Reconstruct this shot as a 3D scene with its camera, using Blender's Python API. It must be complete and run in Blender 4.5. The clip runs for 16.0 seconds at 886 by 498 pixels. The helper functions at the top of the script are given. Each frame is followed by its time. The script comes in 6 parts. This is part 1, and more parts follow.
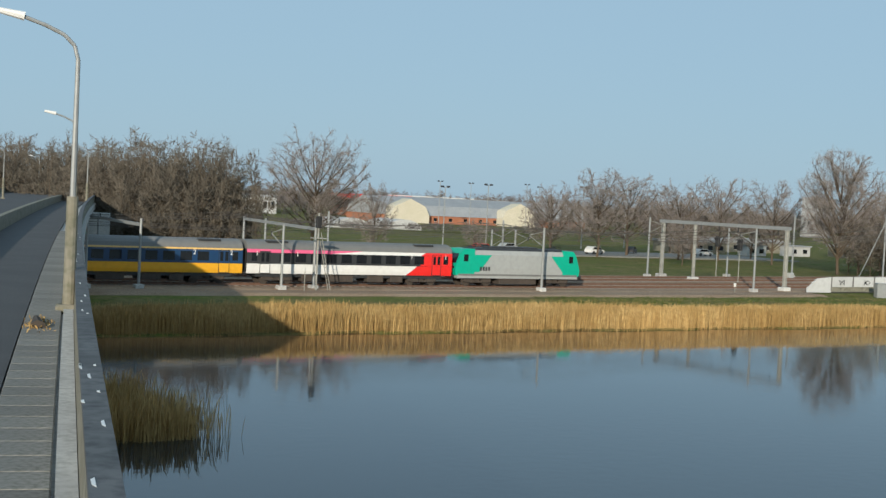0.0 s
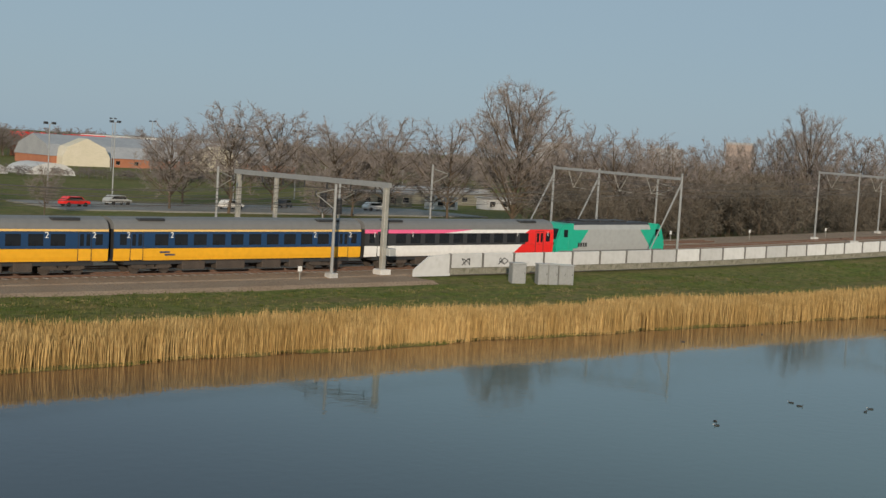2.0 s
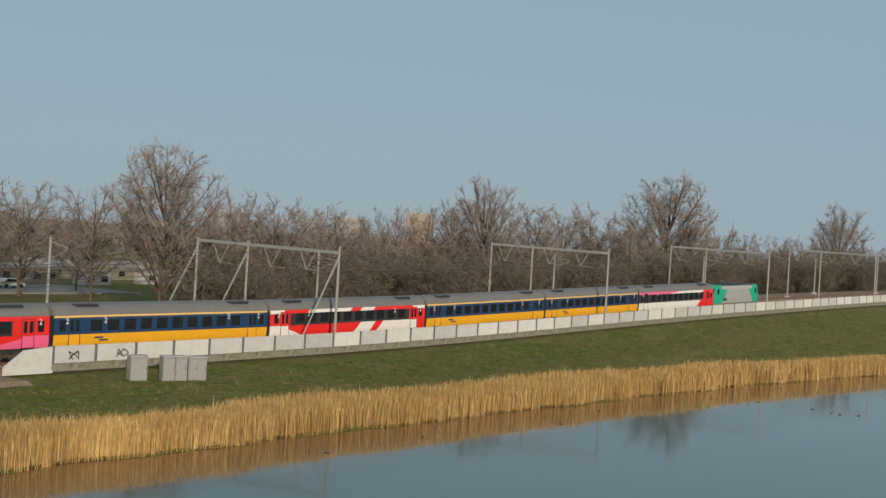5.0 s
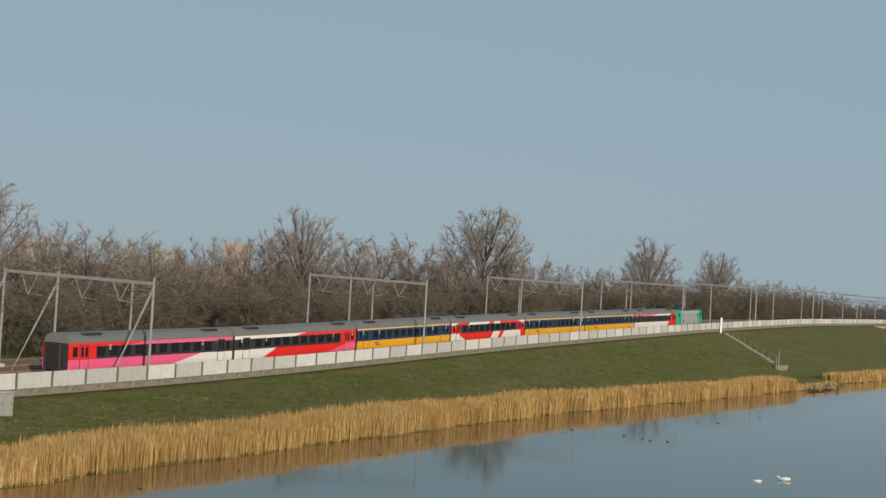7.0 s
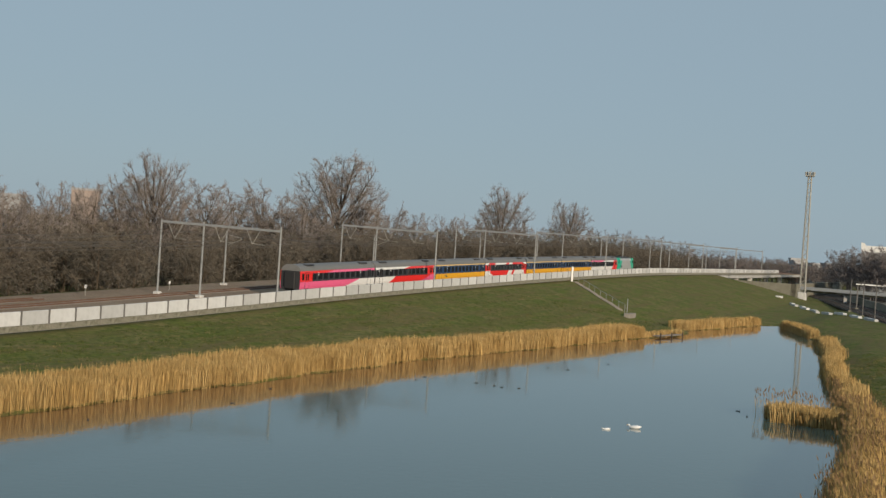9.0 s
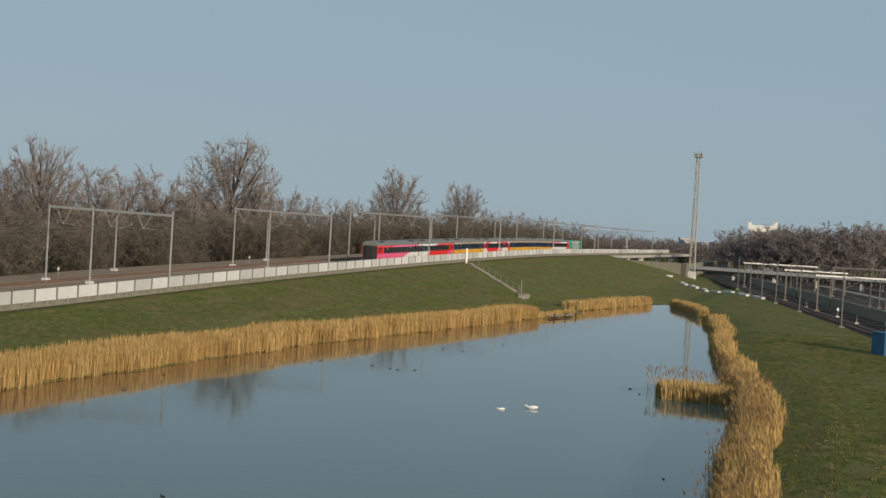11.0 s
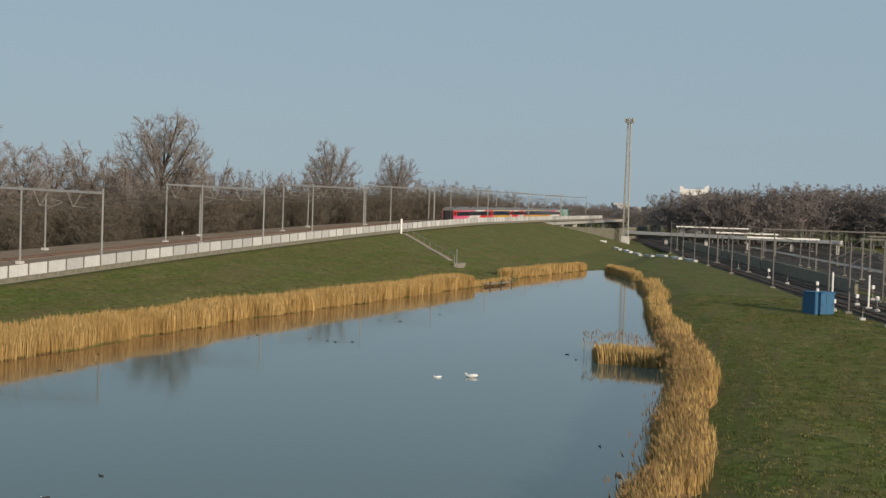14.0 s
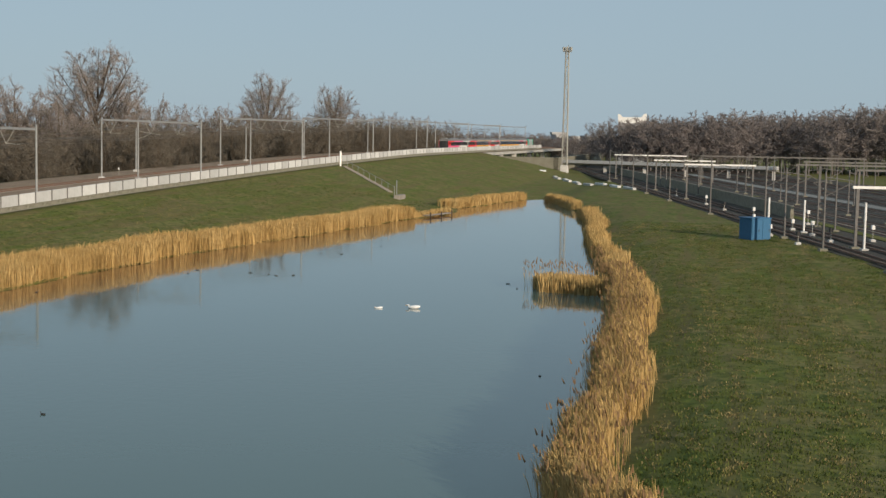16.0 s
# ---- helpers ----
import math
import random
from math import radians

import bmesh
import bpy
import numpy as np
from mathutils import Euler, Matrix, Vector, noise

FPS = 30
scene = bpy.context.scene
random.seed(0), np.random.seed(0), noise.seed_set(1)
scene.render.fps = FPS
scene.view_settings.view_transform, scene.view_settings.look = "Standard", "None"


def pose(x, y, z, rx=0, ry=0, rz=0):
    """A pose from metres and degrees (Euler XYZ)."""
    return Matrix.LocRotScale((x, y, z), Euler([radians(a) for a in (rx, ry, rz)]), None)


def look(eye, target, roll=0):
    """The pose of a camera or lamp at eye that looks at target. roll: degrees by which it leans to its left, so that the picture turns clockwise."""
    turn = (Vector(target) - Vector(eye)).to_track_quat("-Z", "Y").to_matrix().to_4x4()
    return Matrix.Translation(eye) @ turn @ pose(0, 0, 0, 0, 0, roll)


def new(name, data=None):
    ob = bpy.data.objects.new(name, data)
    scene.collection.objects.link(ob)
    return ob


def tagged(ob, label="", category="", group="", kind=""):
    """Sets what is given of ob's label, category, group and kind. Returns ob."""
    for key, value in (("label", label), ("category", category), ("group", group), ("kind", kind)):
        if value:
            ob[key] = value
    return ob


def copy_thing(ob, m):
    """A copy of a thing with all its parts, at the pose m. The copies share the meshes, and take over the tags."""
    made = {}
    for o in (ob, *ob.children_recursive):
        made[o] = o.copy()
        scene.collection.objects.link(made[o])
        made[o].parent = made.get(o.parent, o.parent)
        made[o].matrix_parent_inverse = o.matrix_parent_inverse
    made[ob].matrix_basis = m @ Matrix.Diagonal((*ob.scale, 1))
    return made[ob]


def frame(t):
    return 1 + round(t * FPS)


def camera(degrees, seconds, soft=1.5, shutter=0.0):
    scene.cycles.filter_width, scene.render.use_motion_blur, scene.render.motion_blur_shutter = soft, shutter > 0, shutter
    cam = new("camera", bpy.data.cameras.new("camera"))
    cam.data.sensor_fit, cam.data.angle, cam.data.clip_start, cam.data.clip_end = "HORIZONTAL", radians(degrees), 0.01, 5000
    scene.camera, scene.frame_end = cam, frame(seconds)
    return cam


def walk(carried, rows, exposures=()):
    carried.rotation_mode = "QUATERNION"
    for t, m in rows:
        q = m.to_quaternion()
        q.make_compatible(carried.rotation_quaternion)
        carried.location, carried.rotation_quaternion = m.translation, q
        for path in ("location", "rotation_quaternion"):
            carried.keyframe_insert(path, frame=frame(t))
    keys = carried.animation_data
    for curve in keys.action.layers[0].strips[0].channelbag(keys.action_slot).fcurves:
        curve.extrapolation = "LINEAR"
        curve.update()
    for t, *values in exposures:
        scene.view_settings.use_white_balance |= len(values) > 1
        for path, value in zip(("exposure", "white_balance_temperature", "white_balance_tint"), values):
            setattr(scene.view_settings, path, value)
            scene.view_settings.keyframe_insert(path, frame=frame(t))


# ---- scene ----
cam = camera(36.18, 16.0, soft=1.45)
# seconds, eye x, y, z, yaw, pitch, roll
ROWS = [
    (0.0, 3.00, -74.00, 10.90, 30.322, -2.197, -2.878),
    (0.1, 3.00, -74.00, 10.90, 29.093, -2.051, -2.771),
    (0.2, 3.00, -74.00, 10.90, 27.794, -1.885, -2.660),
    (0.3, 3.00, -74.00, 10.90, 26.530, -1.730, -2.551),
    (0.4, 3.00, -74.00, 10.90, 25.406, -1.613, -2.452),
    (0.5, 3.00, -74.00, 10.90, 24.527, -1.565, -2.372),
    (0.6, 2.91, -71.74, 10.95, 23.941, -1.600, -2.304),
    (0.7, 2.75, -67.88, 11.04, 23.578, -1.697, -2.244),
    (0.8, 2.60, -64.02, 11.13, 23.366, -1.836, -2.199),
    (0.9, 2.44, -60.16, 11.22, 23.232, -1.997, -2.179),
    (1.0, 2.28, -56.30, 11.31, 23.104, -2.160, -2.190),
    (1.1, 2.13, -52.44, 11.40, 23.042, -2.330, -2.239),
    (1.2, 1.97, -48.58, 11.48, 23.096, -2.520, -2.321),
    (1.3, 1.81, -44.72, 11.57, 23.173, -2.723, -2.427),
    (1.4, 1.66, -40.86, 11.66, 23.182, -2.928, -2.547),
    (1.5, 1.50, -37.00, 11.75, 23.032, -3.127, -2.673),
    (1.6, 1.34, -33.14, 11.84, 22.705, -3.350, -2.813),
    (1.7, 1.19, -29.28, 11.93, 22.262, -3.601, -2.971),
    (1.8, 1.03, -25.42, 12.02, 21.730, -3.837, -3.138),
    (1.9, 0.87, -21.56, 12.10, 21.132, -4.014, -3.303),
    (2.0, 0.72, -17.70, 12.19, 20.494, -4.086, -3.453),
    (2.1, 0.56, -13.84, 12.28, 19.802, -4.009, -3.589),
    (2.2, 0.40, -9.98, 12.37, 19.040, -3.813, -3.716),
    (2.3, 0.25, -6.12, 12.46, 18.228, -3.564, -3.839),
    (2.4, 0.09, -2.26, 12.55, 17.386, -3.329, -3.958),
    (2.5, 0.00, -0.00, 12.60, 16.534, -3.176, -4.077),
    (2.6, 0.00, -0.00, 12.60, 15.627, -3.124, -4.200),
    (3.0, 0.00, -0.00, 12.60, 11.992, -3.184, -4.652),
    (3.2, 0.00, -0.00, 12.60, 11.732, -2.974, -4.652),
    (5.3, 0.00, -0.00, 12.60, 6.337, -0.020, -3.252),
    (5.5, 0.00, -0.00, 12.60, 5.467, 0.200, -3.202),
    (6.0, 0.00, -0.00, 12.60, 3.318, 0.819, -3.310),
    (6.5, 0.00, -0.00, 12.60, 1.618, 1.196, -3.371),
    (7.0, 0.00, -0.00, 12.60, 0.000, 1.376, -3.403),
    (7.5, 0.00, -0.00, 12.60, -1.722, 0.095, -3.548),
    (8.0, 0.00, -0.00, 12.60, -3.345, -0.173, -3.530),
    (8.5, 0.00, -0.00, 12.60, -4.807, -0.383, -3.624),
    (9.0, 0.00, -0.00, 12.60, -6.247, -0.429, -3.784),
    (9.5, 0.00, -0.00, 12.60, -7.735, -0.418, -3.901),
    (10.0, 0.00, -0.00, 12.60, -9.012, -0.503, -3.670),
    (10.2, 0.00, -0.00, 12.60, -9.512, -0.573, -3.620),
    (12.3, 0.00, -0.00, 12.60, -12.299, -1.336, -2.529),
    (12.5, 0.00, -0.00, 12.60, -12.749, -1.386, -2.429),
    (13.0, 0.00, -0.00, 12.60, -13.770, -1.531, -2.070),
    (13.5, 0.00, -0.00, 12.60, -14.523, -1.741, -1.995),
    (14.0, 0.00, -0.00, 12.60, -13.536, -2.023, -1.944),
    (14.5, 0.00, -0.00, 12.60, -14.346, -2.239, -1.864),
    (15.0, 0.00, -0.00, 12.60, -15.394, -2.481, -1.767),
    (15.5, 0.00, -0.00, 12.60, -15.691, -2.906, -1.503),
    (16.0, 0.00, -0.00, 12.60, -16.136, -4.852, -1.152),
]
walk(cam, [(t, pose(x, y, z, 90 + pitch, 0, yaw) @ pose(0, 0, 0, 0, 0, -roll)) for t, x, y, z, yaw, pitch, roll in ROWS],
     exposures=[(0.0, 0.34, 5850, 6), (1.1, 0.06, 5500, 6), (2.3, 0.02, 6470, 12), (7.0, 0.01, 6480, 11), (14.5, 0.09, 6500, 12), (16.0, 0.22, 6470, 12)])

# ---- world and sun ----
SUN_AZ, SUN_EL = 159.0, 12.5
sky_world = bpy.data.worlds.new("sky")
scene.world = sky_world
sky_world.use_nodes = True
wn = sky_world.node_tree.nodes
wn.clear()
sky = wn.new("ShaderNodeTexSky")
sky.sky_type, sky.sun_disc = "NISHITA", False
sky.sun_elevation, sky.sun_rotation = radians(SUN_EL), radians(SUN_AZ)
sky.air_density, sky.dust_density, sky.ozone_density = 1.0, 0.6, 3.0
background = wn.new("ShaderNodeBackground")
background.inputs["Strength"].default_value = 0.105
world_out = wn.new("ShaderNodeOutputWorld")
haze = wn.new("ShaderNodeMix")
haze.data_type = "RGBA"
haze.inputs["Factor"].default_value = 0.9
haze.inputs["B"].default_value = (2.82, 3.72, 4.32, 1)
sky_world.node_tree.links.new(sky.outputs[0], haze.inputs["A"])
sky_world.node_tree.links.new(haze.outputs["Result"], background.inputs[0])
sky_world.node_tree.links.new(background.outputs[0], world_out.inputs[0])
sun = new("sun", bpy.data.lights.new("sun", "SUN"))
sun.data.energy, sun.data.angle, sun.data.color = 3.8, radians(0.6), (1.0, 0.84, 0.64)
to_sun = Vector((math.sin(radians(SUN_AZ)) * math.cos(radians(SUN_EL)), math.cos(radians(SUN_AZ)) * math.cos(radians(SUN_EL)), math.sin(radians(SUN_EL))))
sun.matrix_world = look(to_sun * 300, (0, 0, 0))

# ---- plan: s runs along the track, n across it to the far side ----
HEAD, REACH = radians(27.85), 81.5
ALONG = Vector((math.sin(HEAD), math.cos(HEAD)))
ACROSS = Vector((-math.cos(HEAD), math.sin(HEAD)))
TURN = 90 - 27.85
TRACK = pose(ACROSS.x * REACH, ACROSS.y * REACH, 0, 0, 0, TURN)
EYE = 12.6
RAIL_S = [-600, 31, 63, 84, 105, 131, 157, 184, 226, 278, 334, 420, 900]
RAIL_Z = [1.81, 1.81, 2.05, 2.2, 2.52, 3.25, 4.04, 4.67, 5.56, 6.45, 7.14, 7.25, 7.25]


def rail_z(s):
    return sum(float(np.interp(s + d, RAIL_S, RAIL_Z)) for d in (-14, -7, 0, 7, 14)) / 5


def spot(s, n, z=0.0):
    q = ACROSS * (REACH + n) + ALONG * s
    return Vector((q.x, q.y, z))


def bearing_spot(az, n):
    """s of the place at lateral n seen under a bearing from the lookout, and its distance."""
    a = Vector((math.sin(radians(az)), math.cos(radians(az))))
    d = (REACH + n) / a.dot(ACROSS)
    return d * a.dot(ALONG), d


# ---- mesh building ----
class Shape:
    def __init__(self):
        self.v, self.f = [], []

    def add(self, verts, faces):
        k = len(self.v)
        self.v.extend(verts)
        self.f.extend([tuple(i + k for i in f) for f in faces])
        return self

    def box(self, x0, x1, y0, y1, z0, z1):
        return self.add([(x, y, z) for z in (z0, z1) for y in (y0, y1) for x in (x0, x1)],
                        [(0, 2, 3, 1), (4, 5, 7, 6), (0, 1, 5, 4), (2, 6, 7, 3), (0, 4, 6, 2), (1, 3, 7, 5)])

    def soft_box(self, x0, x1, y0, y1, z0, z1, r=0.03):
        """A box with chamfered upright and top edges."""
        ring = [(x0 + r, y0), (x1 - r, y0), (x1, y0 + r), (x1, y1 - r), (x1 - r, y1), (x0 + r, y1), (x0, y1 - r), (x0, y0 + r)]
        cx, cy = (x0 + x1) / 2, (y0 + y1) / 2
        top = [(cx + (x - cx) * (1 - 2 * r / max(x1 - x0, 0.01)), cy + (y - cy) * (1 - 2 * r / max(y1 - y0, 0.01))) for x, y in ring]
        v = [(x, y, z0) for x, y in ring] + [(x, y, z1 - r) for x, y in ring] + [(x, y, z1) for x, y in top]
        f = [(i, (i + 1) % 8, 8 + (i + 1) % 8, 8 + i) for i in range(8)] + [(8 + i, 8 + (i + 1) % 8, 16 + (i + 1) % 8, 16 + i) for i in range(8)]
        f += [tuple(range(16, 24)), tuple(range(7, -1, -1))]
        return self.add(v, f)

    def tube(self, p0, p1, r0, r1=None, k=6):
        r1 = r0 if r1 is None else r1
        p0, p1 = Vector(p0), Vector(p1)
        d = (p1 - p0).normalized()
        a = d.orthogonal().normalized()
        b = d.cross(a)
        v = []
        for p, r in ((p0, r0), (p1, r1)):
            v += [tuple(p + (a * math.cos(2 * math.pi * i / k) + b * math.sin(2 * math.pi * i / k)) * r) for i in range(k)]
        f = [(i, (i + 1) % k, k + (i + 1) % k, k + i) for i in range(k)]
        if k > 3:
            f += [tuple(range(k - 1, -1, -1)), tuple(range(k, 2 * k))]
        return self.add(v, f)

    def beam(self, p0, p1, w, h):
        """A rectangular bar between two points, h upright."""
        p0, p1 = Vector(p0), Vector(p1)
        d = (p1 - p0).normalized()
        side = d.cross(Vector((0, 0, 1)))
        side = side.normalized() if side.length > 1e-4 else Vector((1, 0, 0))
        up = side.cross(d)
        v = [tuple(p + side * (i * w / 2) + up * (j * h / 2)) for p in (p0, p1) for i, j in ((-1, -1), (1, -1), (1, 1), (-1, 1))]
        return self.add(v, [(0, 1, 2, 3), (7, 6, 5, 4), (0, 4, 5, 1), (1, 5, 6, 2), (2, 6, 7, 3), (3, 7, 4, 0)])

    def prism(self, ring, x0, x1):
        """A closed ring of (y, z) run from x0 to x1."""
        k = len(ring)
        v = [(x, y, z) for x in (x0, x1) for y, z in ring]
        return self.add(v, [(i, (i + 1) % k, k + (i + 1) % k, k + i) for i in range(k)] + [tuple(range(k - 1, -1, -1)), tuple(range(k, 2 * k))])

    def plate(self, ring, y0, y1):
        """A closed ring of (x, z) run from y0 to y1."""
        k = len(ring)
        v = [(x, y, z) for y in (y0, y1) for x, z in ring]
        return self.add(v, [(i, (i + 1) % k, k + (i + 1) % k, k + i) for i in range(k)] + [tuple(range(k - 1, -1, -1)), tuple(range(k, 2 * k))])

    def mesh(self, name, smooth=False):
        me = bpy.data.meshes.new(name)
        me.from_pydata(self.v, [], self.f)
        me.update()
        if smooth:
            me.polygons.foreach_set("use_smooth", [True] * len(me.polygons))
        return me


def solid(name, shape, material, m=None, smooth=False):
    me = shape.mesh(name, smooth) if isinstance(shape, Shape) else shape
    if not me.materials:
        me.materials.append(material)
    ob = new(name, me)
    if m is not None:
        ob.matrix_world = m
    return ob


def part(name, shape, material, parent, label="", m=None, smooth=False):
    ob = solid(name, shape, material, None, smooth)
    ob.parent = parent
    if m is not None:
        ob.matrix_basis = m
    if label:
        ob["label"] = label
    return ob


def thing(name, m, label, category, group=""):
    ob = new(name)
    ob.matrix_world = m
    ob.empty_display_size = 0.5
    return tagged(ob, label, category, group)


# ---- materials ----
def material(name, colours, rough=0.7, scale=2.0, fine=30.0, bump=0.0, metal=0.0, fac=(0.35, 0.65), island=False, objects=False, spec=0.5):
    """Two or three base colours mixed by a coarse and a fine noise."""
    mt = bpy.data.materials.new(name)
    mt.use_nodes = True
    nt = mt.node_tree
    n, lk = nt.nodes, nt.links
    bs = n["Principled BSDF"]
    bs.inputs["Roughness"].default_value, bs.inputs["Metallic"].default_value = rough, metal
    bs.inputs["Specular IOR Level"].default_value = spec
    tc = n.new("ShaderNodeTexCoord")
    coarse, small = n.new("ShaderNodeTexNoise"), n.new("ShaderNodeTexNoise")
    coarse.inputs["Scale"].default_value, small.inputs["Scale"].default_value = scale, fine
    coarse.inputs["Detail"].default_value = small.inputs["Detail"].default_value = 4
    for tex in (coarse, small):
        lk.new(tc.outputs["Object"], tex.inputs["Vector"])
    ramp = n.new("ShaderNodeMapRange")
    ramp.inputs["From Min"].default_value, ramp.inputs["From Max"].default_value = fac
    lk.new(coarse.outputs["Fac"], ramp.inputs["Value"])
    mix = n.new("ShaderNodeMix")
    mix.data_type = "RGBA"
    mix.inputs["A"].default_value, mix.inputs["B"].default_value = (*colours[0], 1), (*colours[1], 1)
    lk.new(ramp.outputs[0], mix.inputs["Factor"])
    ramp2 = n.new("ShaderNodeMapRange")
    ramp2.inputs["From Min"].default_value, ramp2.inputs["From Max"].default_value = 0.42, 0.7
    lk.new(small.outputs["Fac"], ramp2.inputs["Value"])
    mix2 = n.new("ShaderNodeMix")
    mix2.data_type = "RGBA"
    third = colours[2] if len(colours) > 2 else tuple(c * 0.8 for c in colours[0])
    mix2.inputs["B"].default_value = (*third, 1)
    lk.new(ramp2.outputs[0], mix2.inputs["Factor"])
    lk.new(mix.outputs["Result"], mix2.inputs["A"])
    out = mix2.outputs["Result"]
    if island or objects:
        hsv = n.new("ShaderNodeHueSaturation")
        span = n.new("ShaderNodeMapRange")
        span.inputs["To Min"].default_value, span.inputs["To Max"].default_value = (0.75, 1.25) if island else (0.8, 1.15)
        if island:
            lk.new(n.new("ShaderNodeNewGeometry").outputs["Random Per Island"], span.inputs["Value"])
        else:
            lk.new(n.new("ShaderNodeObjectInfo").outputs["Random"], span.inputs["Value"])
        lk.new(span.outputs[0], hsv.inputs["Value"])
        lk.new(out, hsv.inputs["Color"])
        out = hsv.outputs["Color"]
    lk.new(out, bs.inputs["Base Color"])
    if bump:
        bp = n.new("ShaderNodeBump")
        bp.inputs["Strength"].default_value, bp.inputs["Distance"].default_value = 0.7, bump
        lk.new(small.outputs["Fac"], bp.inputs["Height"])
        lk.new(bp.outputs[0], bs.inputs["Normal"])
    return mt


def paint(name, c, rough=0.35, dirt=0.88):
    return material(name, (c, tuple(x * 0.94 for x in c), tuple(x * dirt for x in c)), rough, 0.35, 2.2)


GRASS = material("grass", ((0.122, 0.148, 0.029), (0.20, 0.172, 0.066), (0.06, 0.08, 0.018)), 0.95, 0.22, 1.6, 0.16, fac=(0.36, 0.66), spec=0.1)
gt = GRASS.node_tree
gb = gt.nodes["Principled BSDF"]
streak, stretch = gt.nodes.new("ShaderNodeTexNoise"), gt.nodes.new("ShaderNodeMapping")
stretch.inputs["Scale"].default_value = (0.06, 0.75, 0.2)
streak.inputs["Scale"].default_value, streak.inputs["Detail"].default_value = 1.0, 5
span = gt.nodes.new("ShaderNodeMapRange")
span.inputs["From Min"].default_value, span.inputs["From Max"].default_value, span.inputs["To Max"].default_value = 0.42, 0.68, 0.75
dry = gt.nodes.new("ShaderNodeMix")
dry.data_type = "RGBA"
dry.inputs["B"].default_value = (0.15, 0.115, 0.05, 1)
base_link = gb.inputs["Base Color"].links[0].from_socket
for a, c in ((gt.nodes["Texture Coordinate"].outputs["Object"], stretch.inputs[0]), (stretch.outputs[0], streak.inputs["Vector"]), (streak.outputs["Fac"], span.inputs["Value"]),
             (span.outputs[0], dry.inputs["Factor"]), (base_link, dry.inputs["A"]), (dry.outputs["Result"], gb.inputs["Base Color"])):
    gt.links.new(a, c)
BALLAST = material("ballast", ((0.30, 0.215, 0.145), (0.36, 0.27, 0.19), (0.19, 0.135, 0.095)), 0.95, 0.3, 7.0, 0.05, spec=0.1)
YARD_BALLAST = material("yard_ballast", ((0.075, 0.065, 0.055), (0.11, 0.10, 0.085), (0.045, 0.04, 0.035)), 0.95, 0.2, 8.0, 0.05, spec=0.1)
SLEEPER = material("sleeper_concrete", ((0.24, 0.21, 0.18), (0.3, 0.27, 0.23)), 0.9, 1, 12)
YARD_STEEL = material("dark_yard_steel", ((0.13, 0.125, 0.115), (0.18, 0.17, 0.16), (0.09, 0.085, 0.08)), 0.75, 1.2, 10)
RAIL = material("rail_steel", ((0.16, 0.09, 0.06), (0.22, 0.13, 0.09)), 0.6, 2, 20, metal=0.3)
CONCRETE = material("concrete", ((0.46, 0.45, 0.43), (0.56, 0.55, 0.52), (0.36, 0.35, 0.33)), 0.85, 0.8, 9, 0.01, objects=True)
DARK_CONCRETE = material("mossy_concrete", ((0.20, 0.185, 0.14), (0.25, 0.235, 0.19), (0.12, 0.12, 0.08)), 0.9, 0.7, 4, 0.02)
WHITE_PANEL = material("wall_panel", ((0.527, 0.527, 0.518), (0.570, 0.570, 0.561), (0.484, 0.484, 0.472)), 0.8, 0.35, 1.8, 0.004, objects=True)
GALV = material("galvanised_steel", ((0.302, 0.310, 0.310), (0.338, 0.346, 0.338), (0.274, 0.281, 0.274)), 0.55, 0.8, 5, metal=0.35)
GREY_STEEL = material("weathered_steel", ((0.3, 0.3, 0.27), (0.4, 0.4, 0.36), (0.24, 0.22, 0.19)), 0.65, 1.2, 10, metal=0.2)
WIRE = material("copper_wire", ((0.06, 0.055, 0.05), (0.09, 0.08, 0.07)), 0.6)
REED = material("dry_reed", ((0.42, 0.28, 0.105), (0.52, 0.37, 0.16), (0.34, 0.215, 0.082)), 0.9, 0.4, 3, island=True, spec=0.15)
PLUME = material("brown_reed_plume", ((0.20, 0.125, 0.065), (0.27, 0.175, 0.09), (0.14, 0.088, 0.046)), 0.9, 0.4, 3, island=True, spec=0.1)
BARK = material("bark", ((0.10, 0.075, 0.052), (0.14, 0.11, 0.08)), 0.95, 1, 6, spec=0.1)
TWIG = material("bare_twigs", ((0.225, 0.197, 0.18), (0.28, 0.247, 0.226), (0.175, 0.152, 0.138)), 0.95, 0.3, 2, island=True, spec=0.05)
THICKET = material("thicket_twigs", ((0.135, 0.117, 0.094), (0.18, 0.157, 0.127), (0.10, 0.088, 0.068)), 0.95, 0.2, 1.5, island=True, spec=0.05)
# Lighter and greyer than the thicket: distance haze mixed into the twig colour.
FAR_TWIG = material("hazed_twigs", ((0.19, 0.167, 0.158), (0.215, 0.19, 0.18), (0.165, 0.144, 0.136)), 0.95, 0.15, 1.2, island=True, spec=0.05)
ASPHALT = material("asphalt", ((0.05, 0.052, 0.055), (0.07, 0.07, 0.072), (0.04, 0.04, 0.042)), 0.85, 0.5, 20, 0.004)
PAVING = material("paving", ((0.2, 0.195, 0.18), (0.26, 0.25, 0.23), (0.13, 0.13, 0.11)), 0.9, 0.8, 12, 0.006, objects=True)
DARK = paint("dark_grey", (0.035, 0.036, 0.038), 0.5)
BLACK = paint("black_frame", (0.02, 0.02, 0.021), 0.7)
ROOF_GREY = paint("roof_grey", (0.17, 0.17, 0.165), 0.6)
GLASS = material("tinted_window", ((0.012, 0.014, 0.018), (0.02, 0.022, 0.026)), 0.08, 0.3, 1)
BLUE = paint("coach_blue", (0.016, 0.05, 0.125))
